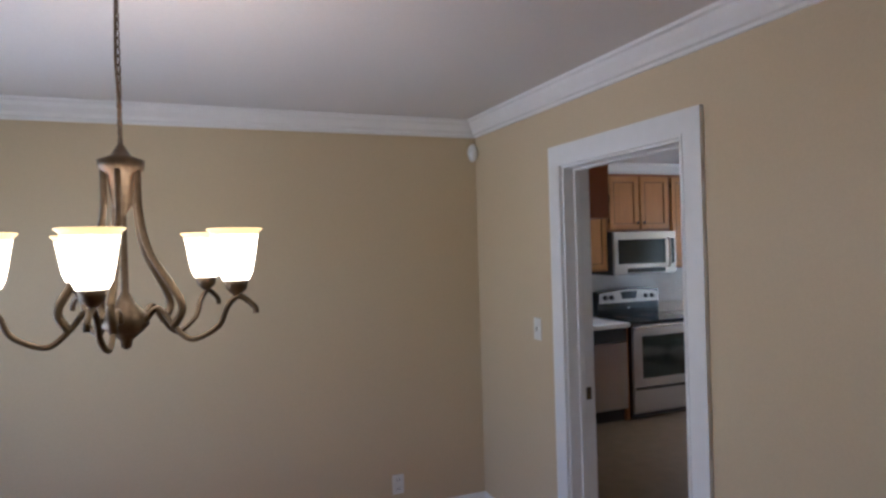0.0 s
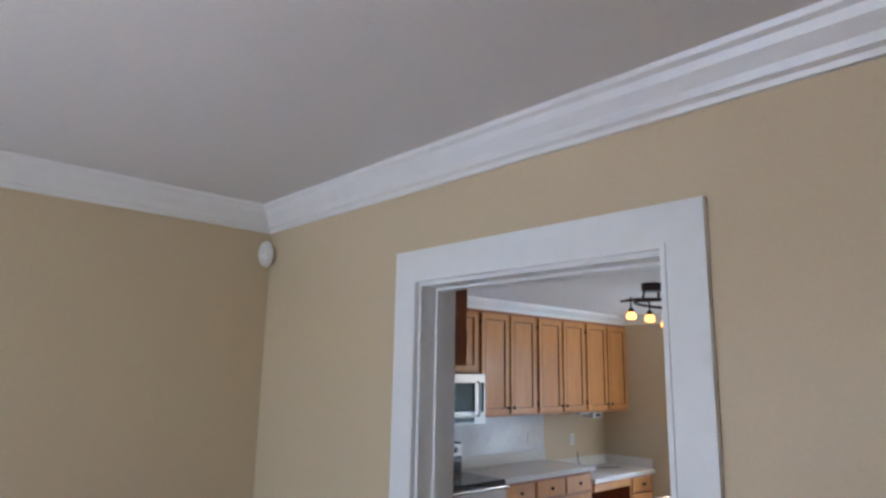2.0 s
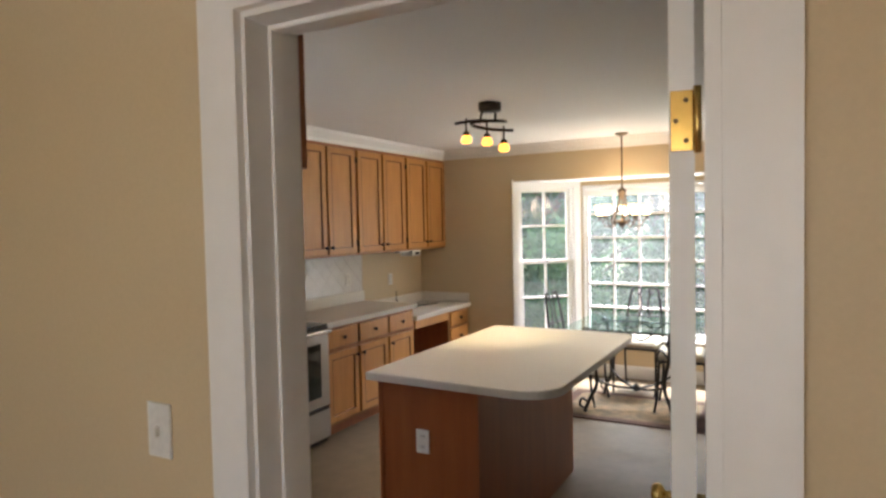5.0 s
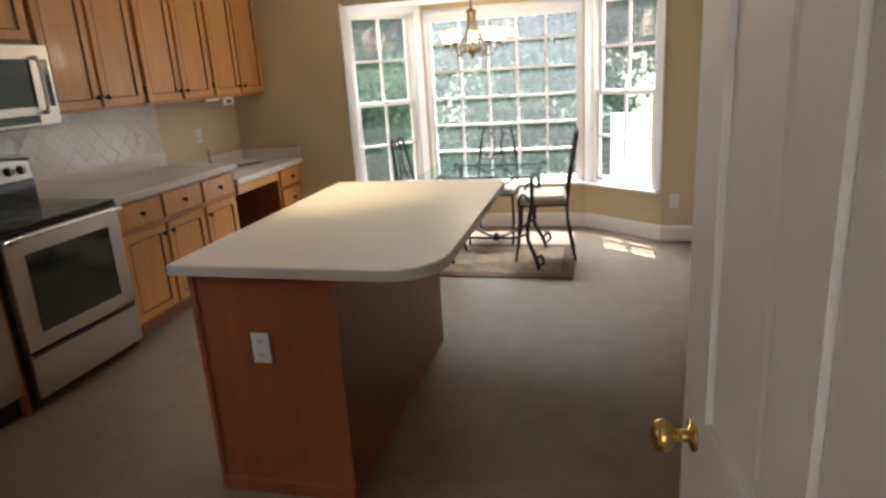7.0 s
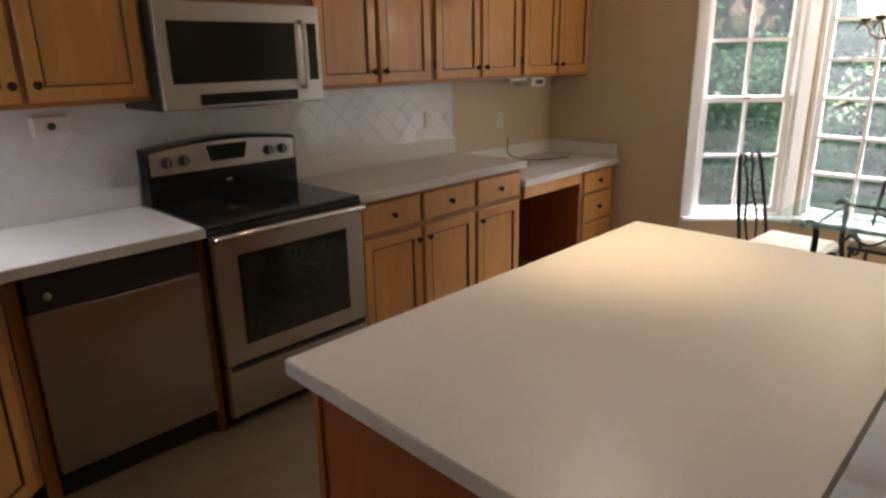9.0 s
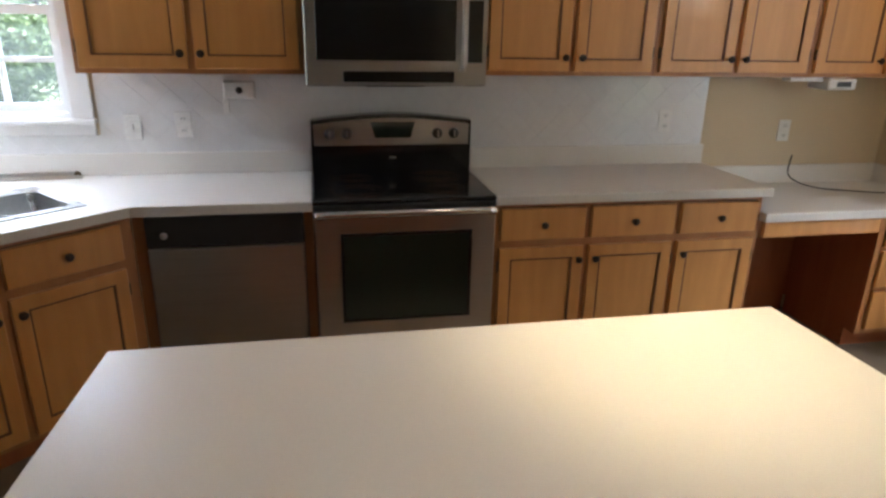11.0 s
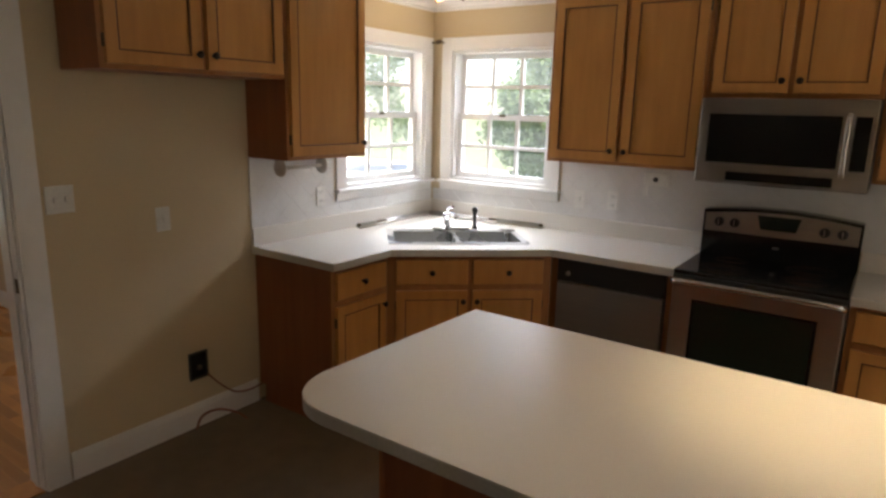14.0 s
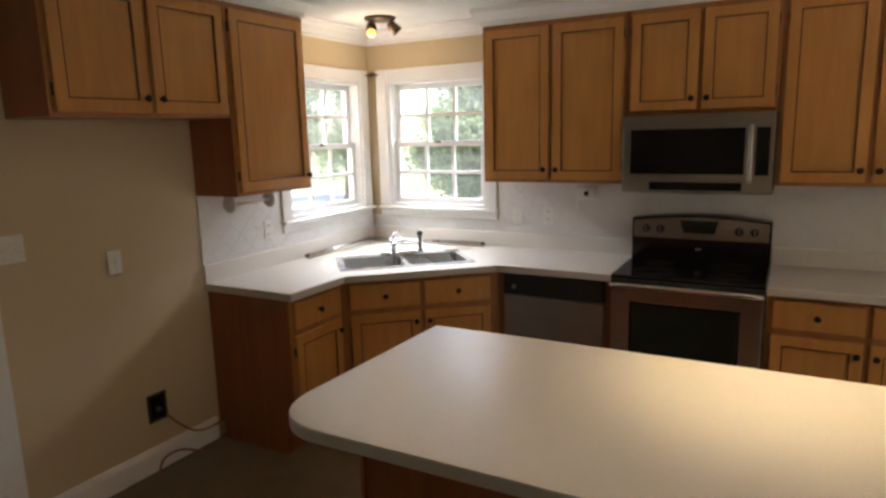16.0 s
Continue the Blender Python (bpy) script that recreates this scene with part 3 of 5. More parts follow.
def base(m, w, cols, label, depth=BD, sides=None, top=CT - 0.04, end=None):
    t = thing("base_cabinet", label, "cabinet", m, "kitchen base cabinets")
    part("body", boxes((0.0015, w - 0.0015, -depth, -0.002, 0.10, top), bevel=0.001), PANEL, t, "reddish veneered cabinet side")
    part("toe_kick", boxes((0.002, w - 0.002, -depth + 0.07, -0.05, 0.0, 0.10)), PANEL, t)
    part("face_frame", boxes((0.002, w - 0.002, -depth - 0.003, -depth, 0.10, top)), FRAME, t)
    cw = w / cols
    for i in range(cols):
        a = i * cw + (0.028 if i == 0 else 0.014)
        b = (i + 1) * cw - (0.028 if i == cols - 1 else 0.014)
        drawer(t, a, b, top - 0.17, top - 0.025, -depth - 0.003)
        door(t, a, b, 0.125, top - 0.205, -depth - 0.003, (sides or "rl" * 4)[i], top=True)
    return t


base(pose(2.757, 0, 0), 1.30, 3, "honey maple base cabinet with three drawers over three doors", sides="rll")
# run under the west window
base(pose(0, -1.645, 0, 0, 0, 90), 0.44, 1, "honey maple base cabinet with one drawer and one door", depth=0.585, sides="r")
# diagonal sink base: face from (0.59, -1.2) to (1.29, -0.585)
sd = Vector((1.295 - 0.588, -0.578 + 1.205))
SA = math.degrees(math.atan2(sd.y, sd.x))
sink_base = thing("sink_cabinet", "honey maple corner sink cabinet with two false drawers over two doors", "cabinet", pose(0.588, -1.205, 0, 0, 0, SA), "kitchen base cabinets")
SL = sd.length
part("face_frame", boxes((0.0, SL, 0.0, 0.02, 0.10, CT - 0.04)), FRAME, sink_base)
part("toe_kick", boxes((0.03, SL - 0.03, 0.075, 0.09, 0.0, 0.10)), PANEL, sink_base)
for i in range(2):
    a, b = i * SL / 2 + (0.05 if i == 0 else 0.014), (i + 1) * SL / 2 - (0.05 if i == 1 else 0.014)
    drawer(sink_base, a, b, CT - 0.21, CT - 0.065, 0.0)
    door(sink_base, a, b, 0.125, CT - 0.245, 0.0, "rl"[i], top=True)
filler = thing("filler_panel", "narrow maple filler strips beside the dishwasher", "cabinet")
part("strip", boxes((1.30, 1.345, -BD - 0.003, -0.3, 0.0, CT - 0.04)), FRAME, filler)
part("strip", boxes((1.955, 1.99, -BD - 0.003, -0.3, 0.0, CT - 0.04)), FRAME, filler)

# desk
DT = 0.787
desk = thing("desk_drawer_cabinet", "honey maple desk cabinet with three drawers", "cabinet", pose(4.745, 0, 0), "kitchen base cabinets")
part("body", boxes((0, 0.452, -BD, -0.002, 0.10, DT - 0.04)), PANEL, desk)
part("toe_kick", boxes((0.0, 0.452, -BD + 0.07, -0.05, 0.0, 0.10)), PANEL, desk)
part("face_frame", boxes((0, 0.452, -BD - 0.003, -BD, 0.10, DT - 0.04)), FRAME, desk)
for z0, z1 in ((0.585, 0.725), (0.365, 0.56), (0.13, 0.34)):
    drawer(desk, 0.035, 0.42, z0, z1, -BD - 0.003)
apron = thing("pencil_drawer", "slim honey maple drawer over the desk's kneehole", "drawer", pose(4.06, 0, 0))
part("rail", boxes((0, 0.684, -BD, -0.3, DT - 0.13, DT - 0.04)), FRAME, apron)
drawer(apron, 0.02, 0.664, DT - 0.125, DT - 0.05, -BD, pull=False)
part("back_panel", boxes((0, 0.684, -0.03, -0.003, 0.0, DT - 0.13)), PANEL, apron)


# ---- worktops ----
def slab(name, label, pts, z0, z1, mat, category="worktop", bevel=0.004, parent_mat=None):
    t = thing(name, label, category)
    part("edge_band", prism(bmesh.new(), pts, z0, z1 - 0.006), EDGE, t)
    bm = prism(bmesh.new(), pts, z1 - 0.006, z1)
    bmesh.ops.bevel(bm, geom=[e for e in bm.edges if abs(e.verts[0].co.z - e.verts[1].co.z) < 1e-5], offset=min(bevel, 0.0025), segments=2, affect="EDGES")
    part("top", bm, mat, t)
    return t


def arc(cx, cy, r, a0, a1, n=8):
    return [(cx + r * math.cos(radians(a0 + (a1 - a0) * i / n)), cy + r * math.sin(radians(a0 + (a1 - a0) * i / n))) for i in range(n + 1)]


# corner worktop, cut for the two bowls
SC, SD_ = Vector((0.665, -0.62)), Vector((sd.x, sd.y)).normalized()
SN = Vector((-SD_.y, SD_.x))
sink_m = pose(0.70, -0.695, CT, 0, 0, SA)
left_top = slab("worktop_corner", "white laminate corner worktop around the sink", [(0.002, -0.002), (0.002, -1.665), (0.63, -1.665), (0.63, -1.222), (1.308, -0.62), (1.988, -0.62), (1.988, -0.002)], CT - 0.04, CT, COUNTER)

def carve(ob, boxes_local, m):
    """Cuts upright holes through a slab by splitting and removing faces."""
    bm = bmesh.new()
    bm.from_mesh(ob.data)
    inv = m.inverted()
    for x0, x1, y0, y1 in boxes_local:
        for px, py, nx, ny in ((x0, 0, 1, 0), (x1, 0, 1, 0), (0, y0, 0, 1), (0, y1, 0, 1)):
            co = m @ Vector((px, py, 0))
            no = m.to_3x3() @ Vector((nx, ny, 0))
            bmesh.ops.bisect_plane(bm, geom=bm.verts[:] + bm.edges[:] + bm.faces[:], plane_co=co, plane_no=no)
    dead = []
    for f in bm.faces:
        c = inv @ f.calc_center_median()
        for x0, x1, y0, y1 in boxes_local:
            if x0 < c.x < x1 and y0 < c.y < y1:
                dead.append(f)
    bmesh.ops.delete(bm, geom=dead, context="FACES")
    bm.to_mesh(ob.data)
    bm.free()


HOLES = [(-0.375, -0.012, -0.17, 0.16), (0.012, 0.375, -0.17, 0.16)]
for c in list(left_top.children):
    carve(c, HOLES, sink_m)
LIP = CT + 0.10
part("backsplash_lip", boxes((0.002, 0.02, -1.665, -0.021, CT, LIP), (0.002, 1.988, -0.02, -0.002, CT, LIP), bevel=0.002), COUNTER, left_top)
right_top = slab("worktop_right", "white laminate worktop beside the range", [(2.757, -0.002), (2.757, -0.62), (4.073, -0.62), (4.073, -0.002)], CT - 0.04, CT, COUNTER)
part("backsplash_lip", boxes((2.757, 4.073, -0.02, -0.002, CT, LIP), bevel=0.002), COUNTER, right_top)
desk_top = slab("worktop_desk", "lower white laminate desk top with a short backsplash", [(4.06, -0.002), (4.06, -0.62), (KX - 0.002, -0.62), (KX - 0.002, -0.002)], DT - 0.04, DT, COUNTER)
part("backsplash_lip", boxes((4.076, KX - 0.002, -0.02, -0.002, DT, DT + 0.10), (KX - 0.02, KX - 0.002, -0.60, -0.02, DT, DT + 0.10), bevel=0.002), COUNTER, desk_top)

# sink
sink = thing("kitchen_sink", "double-bowl stainless steel sink set across the corner", "sink", sink_m)
rim = ring(-0.415, 0.415, -0.21, 0.255, 0.0, 0.004, 0.04)
bm = boxes((-0.415, -0.375, -0.21, 0.255, 0.0005, 0.005), (0.375, 0.415, -0.21, 0.255, 0.0005, 0.005), (-0.375, 0.375, -0.21, -0.17, 0.0005, 0.005), (-0.375, 0.375, 0.16, 0.255, 0.0005, 0.005), (-0.012, 0.012, -0.17, 0.16, 0.0005, 0.005), bevel=0.0015)
rim.free()
part("rim", bm, SINKM, sink)
for x0, x1 in ((-0.375, -0.012), (0.012, 0.375)):
    bm = bmesh.new()
    box(bm, x0, x1, -0.17, 0.16, -0.17, 0.003)
    bm.faces.ensure_lookup_table()
    topf = [f for f in bm.faces if f.normal.z > 0.9]
    bmesh.ops.delete(bm, geom=topf, context="FACES")
    bmesh.ops.bevel(bm, geom=[e for e in bm.edges if not e.is_boundary], offset=0.045, segments=4, affect="EDGES", profile=0.5)
    bmesh.ops.reverse_faces(bm, faces=bm.faces[:])
    for f in bm.faces:
        f.smooth = True
    b = part("bowl", bm, SINKM, sink)
    part("drain", lathe(bmesh.new(), [(0.042, 0.0), (0.042, 0.003), (0.03, 0.004), (0.028, 0.001), (0.0004, 0.001)], 18, pose((x0 + x1) / 2, 0, -0.168)), CHROME, b)
fa = thing("kitchen_faucet", "chrome single-lever faucet with a black side spray", "faucet", sink_m @ Matrix.Translation((0, 0.215, 0.005)))
part("deck_plate", boxes((-0.12, 0.12, -0.026, 0.026, 0, 0.012), bevel=0.005), CHROME, fa)
part("body", lathe(bmesh.new(), [(0.026, 0.01), (0.024, 0.05), (0.022, 0.07), (0.027, 0.08), (0.027, 0.10), (0.015, 0.115), (0.0004, 0.118)], 18, pose(-0.03, 0, 0)), CHROME, fa)
part("spout", tube(bmesh.new(), curve([(-0.03, -0.01, 0.075), (-0.02, -0.07, 0.115), (0.0, -0.14, 0.12), (0.005, -0.165, 0.10)]), 0.012, 10, 0.010), CHROME, fa)
part("lever", tube(bmesh.new(), curve([(-0.03, 0.0, 0.115), (-0.025, -0.03, 0.145), (0.0, -0.07, 0.16)]), 0.007, 8, 0.009), CHROME, fa)
part("side_spray", lathe(bmesh.new(), [(0.02, 0.008), (0.018, 0.02), (0.011, 0.03), (0.012, 0.10), (0.02, 0.125), (0.02, 0.14), (0.006, 0.15), (0.0004, 0.15)], 14, pose(0.15, 0.0, 0)), BLACKP, fa, "black side spray")

# ---- range ----
rg = thing("range", "stainless steel electric range with a black glass cooktop", "range", pose(1.993, -0.03, 0))
RW = 0.759
part("body", boxes((0, RW, -0.575, 0, 0.02, 0.895), bevel=0.003), BLACKP, rg)
part("cooktop", boxes((-0.002, RW + 0.002, -0.60, -0.07, 0.895, 0.918), bevel=0.006), BLACK, rg, "black glass cooktop")
for cx, cy, r in ((0.19, -0.45, 0.11), (0.57, -0.45, 0.085), (0.19, -0.2, 0.075), (0.57, -0.2, 0.11)):
    for rr in (r, r * 0.62):
        part("burner_ring", tube(bmesh.new(), [(cx + rr * math.cos(a * math.pi / 16), cy + rr * math.sin(a * math.pi / 16), 0.9182) for a in range(33)], 0.0006, 4), GLAZE, rg)
part("front_trim", boxes((0, RW, -0.606, -0.576, 0.872, 0.896), bevel=0.004), BLACKP, rg)
od = part("oven_door", boxes((0.004, RW - 0.004, -0.612, -0.577, 0.305, 0.868), bevel=0.006), STEEL, rg)
part("window_frame", ring(0.105, RW - 0.105, -0.616, -0.610, 0.385, 0.78, 0.012), BLACK, od)
part("window", boxes((0.117, RW - 0.117, -0.6145, -0.609, 0.397, 0.768)), DARKGL, od, "dark oven window")
part("handle", tube(bmesh.new(), curve([(0.03, -0.608, 0.85), (0.012, -0.635, 0.862), (0.05, -0.655, 0.872), (0.2, -0.66, 0.875), (RW - 0.2, -0.66, 0.875), (RW - 0.05, -0.655, 0.872), (RW - 0.012, -0.635, 0.862), (RW - 0.03, -0.608, 0.85)], 6), 0.015, 10), CHROME, od, "bright steel oven handle")
dr = part("drawer", boxes((0.004, RW - 0.004, -0.612, -0.577, 0.065, 0.297), bevel=0.006), STEEL, rg)
part("handle_groove", boxes((0.02, RW - 0.02, -0.6135, -0.606, 0.28, 0.2971)), BLACKP, dr)
# curved control panel
bm = bmesh.new()
pts = [(0.0, 0.918)] + [(RW * i / 14, 1.165 + 0.03 * math.sin(math.pi * i / 14)) for i in range(15)] + [(RW, 0.918)]
lo = [bm.verts.new((x, -0.085, z)) for x, z in pts]
hi = [bm.verts.new((x, -0.002, z)) for x, z in pts]
bm.faces.new(lo)
bm.faces.new(hi[::-1])
for i in range(len(pts)):
    j = (i + 1) % len(pts)
    bm.faces.new((lo[j], lo[i], hi[i], hi[j]))
bmesh.ops.recalc_face_normals(bm, faces=bm.faces[:])
guard = part("backguard", bm, BLACK, rg)
bm = bmesh.new()
top = [(0.012 + (RW - 0.024) * i / 14, 1.148 + 0.028 * math.sin(math.pi * i / 14)) for i in range(15)]
bot = [(x, 1.05) for x, z in top]
f0 = [bm.verts.new((x, -0.092, z)) for x, z in top]
f1 = [bm.verts.new((x, -0.092, z)) for x, z in bot]
b0 = [bm.verts.new((x, -0.0845, z)) for x, z in top]
b1 = [bm.verts.new((x, -0.0845, z)) for x, z in bot]
for i in range(14):
    bm.faces.new((f0[i], f0[i + 1], f1[i + 1], f1[i]))
    bm.faces.new((b0[i + 1], b0[i], f0[i], f0[i + 1]))
    bm.faces.new((f1[i], f1[i + 1], b1[i + 1], b1[i]))
bmesh.ops.recalc_face_normals(bm, faces=bm.faces[:])
cp = part("control_panel", bm, STEEL, guard, "brushed steel control panel")
bm = prism(bmesh.new(), [(0.275, 1.16), (0.295, 1.085), (0.465, 1.085), (0.485, 1.16)], 0, 0.004)
bmesh.ops.transform(bm, matrix=pose(0, -0.092, 0, 90, 0, 0), verts=bm.verts[:])
part("display", bm, DARKGL, guard)
for kx in (0.085, 0.165, RW - 0.165, RW - 0.085):
    k = part("control_knob", lathe(bmesh.new(), [(0.026, 0), (0.024, 0.012), (0.02, 0.024), (0.0004, 0.025)], 18, pose(kx, -0.092, 1.105, 90, 0, 0)), BLACKP, guard)
    part("knob_pointer", boxes((kx - 0.003, kx + 0.003, -0.1185, -0.114, 1.09, 1.122)), STEEL, k)
part("logo_badge", boxes((RW / 2 - 0.015, RW / 2 + 0.015, -0.0865, -0.084, 0.985, 0.995)), STEEL, guard)

# ---- microwave ----
mw = thing("microwave", "stainless steel over-the-range microwave with a black door window", "microwave", pose(1.988, -0.003, 1.343))
MWW, MH = 0.757, 0.42
part("body", boxes((0, MWW, -0.375, 0, 0.0, MH), bevel=0.003), BLACKP, mw)
md = part("door", boxes((0, MWW - 0.002, -0.405, -0.376, 0.004, MH), bevel=0.004), STEEL, mw)
part("window", boxes((0.045, 0.62, -0.4085, -0.4045, 0.105, MH - 0.075), bevel=0.002), BLACK, md, "black microwave window")
part("handle", tube(bmesh.new(), curve([(0.648, -0.405, 0.07), (0.648, -0.437, 0.085), (0.648, -0.442, 0.2), (0.648, -0.437, 0.335), (0.648, -0.405, 0.35)], 6), 0.011, 10), STEEL, md, "vertical steel handle")
part("control_strip", boxes((0.672, 0.735, -0.4085, -0.4045, 0.10, MH - 0.075), bevel=0.002), BLACK, md)
bm = bmesh.new()
for i in range(12):
    x = 0.06 + 0.55 * i / 11
    x2 = 0.06 + 0.55 * (i + 1) / 11
    if i < 11:
        s = lambda q: 0.082 - 0.018 * math.sin(math.pi * (q - 0.06) / 0.55)
        v = [bm.verts.new((x, -0.4095, s(x))), bm.verts.new((x2, -0.4095, s(x2))), bm.verts.new((x2, -0.4095, s(x2) + 0.012)), bm.verts.new((x, -0.4095, s(x) + 0.012))]
        bm.faces.new(v)
        u = [bm.verts.new((c.co.x, -0.404, c.co.z)) for c in v]
        for a in range(4):
            bm.faces.new((v[a], u[a], u[(a + 1) % 4], v[(a + 1) % 4]))
bmesh.ops.recalc_face_normals(bm, faces=bm.faces[:])
part("curved_trim", bm, STEEL, md)
part("control_panel", boxes((0.15, 0.615, -0.4075, -0.4045, 0.018, 0.062), bevel=0.001), BLACK, md)
part("vent_lamp", boxes((0.25, 0.5, -0.33, -0.08, -0.006, 0.0)), BLACKP, mw)

# ---- dishwasher ----
dw = thing("dishwasher", "stainless steel dishwasher with a black control band", "dishwasher", pose(1.347, -0.02, 0))
part("tub", boxes((0, 0.606, -0.54, 0, 0.10, CT - 0.045)), BLACKP, dw)
part("door", boxes((0.002, 0.604, -0.59, -0.541, 0.12, 0.735), bevel=0.006), STEEL, dw)
cb = part("control_band", boxes((0.002, 0.604, -0.592, -0.541, 0.74, CT - 0.045), bevel=0.005), BLACKP, dw)
part("dial", lathe(bmesh.new(), [(0.014, 0), (0.012, 0.01), (0.0004, 0.011)], 14, pose(0.07, -0.592, 0.79, 90, 0, 0)), STEEL, cb)
part("kick_plate", boxes((0.002, 0.604, -0.53, -0.50, 0.0, 0.10)), BLACKP, dw)

# ---- island ----
IX0, IX1, IY0, IY1 = 1.545, 3.15, -2.81, -1.83
isl = thing("kitchen_island", "reddish wood island base under a white worktop", "island", pose(0, 0, 0))
part("body", boxes((IX0 + 0.06, IX1 - 0.12, IY0 + 0.38, IY1 - 0.06, 0.0, CT - 0.035), bevel=0.002), PANEL, isl)
part("corner_trim", boxes((IX0 + 0.054, IX0 + 0.07, IY1 - 0.075, IY1 - 0.054, 0.0, CT - 0.035)), PANEL, isl)
part("corner_trim", boxes((IX0 + 0.054, IX0 + 0.07, IY0 + 0.374, IY0 + 0.395, 0.0, CT - 0.035)), PANEL, isl)
part("shoe_mould", boxes((IX0 + 0.047, IX0 + 0.06, IY0 + 0.38, IY1 - 0.06, 0.0, 0.05)), PANEL, isl)
r = 0.18
pts = [(IX0 + 0.025, IY1)] + arc(IX0 + r, IY0 + r, r, 180, 270) + arc(IX1 - 0.10, IY0 + 0.10, 0.10, 270, 360) + [(IX1, IY1)]
pts = pts[::1]
isl_top = slab("island_worktop", "white laminate island worktop with rounded corners", pts, CT - 0.035, CT + 0.003, COUNTER, bevel=0.003)


# ---- lamps of the place ----
def lamp(kind, name, loc, watts, colour, target=None, size=0.05, size_y=None, spot=None, spread=180):
    d = bpy.data.lights.new(name, kind)
    d.energy, d.color = watts, colour
    if kind == "AREA":
        d.shape, d.size, d.size_y = "RECTANGLE", size, size_y or size
        d.spread = radians(spread)
    else:
        d.shadow_soft_size = size
    if spot:
        d.spot_size, d.spot_blend = radians(spot), 0.9
    o = new(name, d)
    o.matrix_world = look(loc, target) if target else Matrix.Translation(loc)
    return o


WARML = (1.0, 0.78, 0.52)


def chandelier(name, label, x, y, z, s, chain, arms=5, turn=0.0, shade=0.71):
    """Bell shades on scrolled arms round a waisted centre; z is the finial's foot."""
    t = thing(name, label, "chandelier", pose(x, y, z) @ Matrix.Rotation(radians(turn), 4, "Z"))
    part("column", lathe(bmesh.new(), [(0.0004, 0), (0.01, 0.006), (0.012, 0.02), (0.03, 0.035), (0.045, 0.05), (0.04, 0.075), (0.02, 0.095), (0.008, 0.12), (0.007, 0.28), (0.02, 0.30), (0.028, 0.36), (0.043, 0.372), (0.045, 0.39), (0.02, 0.40), (0.008, 0.42), (0.0004, 0.43)], 18, Matrix.Diagonal((s, s, s, 1))), ANTIQUE, t)
    for i in range(arms):
        a = 2 * math.pi * i / arms
        c, sn = math.cos(a), math.sin(a)
        rot = lambda r, h: (s * r * c, s * r * sn, s * h)
        part("strap", tube(bmesh.new(), curve([rot(0.034, 0.375), rot(0.036, 0.28), rot(0.055, 0.2), rot(0.10, 0.13), rot(0.12, 0.085), rot(0.10, 0.045)]), 0.007 * s, 8, 0.009 * s), ANTIQUE, t)
        part("arm", tube(bmesh.new(), curve([rot(0.04, 0.06), rot(0.07, 0.085), rot(0.10, 0.05), rot(0.14, 0.02), rot(0.195, 0.045), rot(0.215, 0.085), rot(0.24, 0.105), rot(0.27, 0.085), rot(0.275, 0.07)]), 0.006 * s, 8), ANTIQUE, t)
        p = pose(s * 0.235 * c, s * 0.235 * sn, s * 0.01) @ Matrix.Diagonal((s * shade, s * shade, s * 0.95, 1))
        part("cup", lathe(bmesh.new(), [(0.006, 0.10), (0.028, 0.115), (0.034, 0.135), (0.02, 0.14)], 16, p), ANTIQUE, t)
        part("shade", lathe(bmesh.new(), [(0.036, 0.135), (0.046, 0.15), (0.054, 0.18), (0.06, 0.21), (0.065, 0.231), (0.062, 0.231), (0.056, 0.21), (0.05, 0.18), (0.042, 0.152), (0.03, 0.14)], 24, p), WARM, t, "lit frosted glass bell shade")
        part("shade_rim", lathe(bmesh.new(), [(0.062, 0.2312), (0.0655, 0.2312), (0.069, 0.238), (0.079, 0.2435), (0.076, 0.2455), (0.066, 0.240), (0.062, 0.2312)], 24, p), RIMGL, t, "amber-edged flared rim of the shade")
    if chain:
        bm = bmesh.new()
        n = int((H - z - 0.43 * s) / 0.022)
        for k in range(n + 1):
            zz = 0.43 * s + 0.022 * k
            m = pose(0, 0, zz, 90, 0, 90 * (k % 2))
            ringp = [m @ Vector((0.006 * math.cos(q * math.pi / 5), 0.014 * math.sin(q * math.pi / 5), 0)) for q in range(11)]
            tube(bm, ringp, 0.002, 5)
        part("chain", bm, ANTIQUE, t)
        part("cord", tube(bmesh.new(), [(0.003, 0, 0.43 * s), (-0.004, 0.003, 0.43 * s + 0.2), (0.002, 0, H - z)], 0.004, 6), ANTIQUE, t, "brown cord through the chain")
    else:
        part("rod", tube(bmesh.new(), [(0, 0, 0.42 * s), (0, 0, H - z - 0.01)], 0.008, 8), ANTIQUE, t)
    part("canopy", lathe(bmesh.new(), [(0.062, 0), (0.06, -0.008), (0.03, -0.022), (0.008, -0.028)][::-1], 20, pose(0, 0, H - z)), ANTIQUE, t)
    return t


chandelier("dining_chandelier", "antique bronze chandelier with five lit glass bell shades", -1.982, -3.706, 1.44, 1.19, True, turn=46)
lamp("POINT", "dining_chandelier_light", (-1.982, -3.706, 1.82), 1.4, WARML, size=0.16)
lamp("SPOT", "dining_chandelier_uplight", (-1.982, -3.706, 1.76), 1.7, WARML, (-1.982, -3.707, 2.4), 0.16, spot=150)
chandelier("breakfast_chandelier", "small bronze chandelier with lit glass shades over the table", 4.93, -2.32, 1.565, 0.92, False, turn=8, shade=0.82)
lamp("POINT", "breakfast_chandelier_light", (4.93, -2.32, 1.83), 3, WARML, size=0.13)

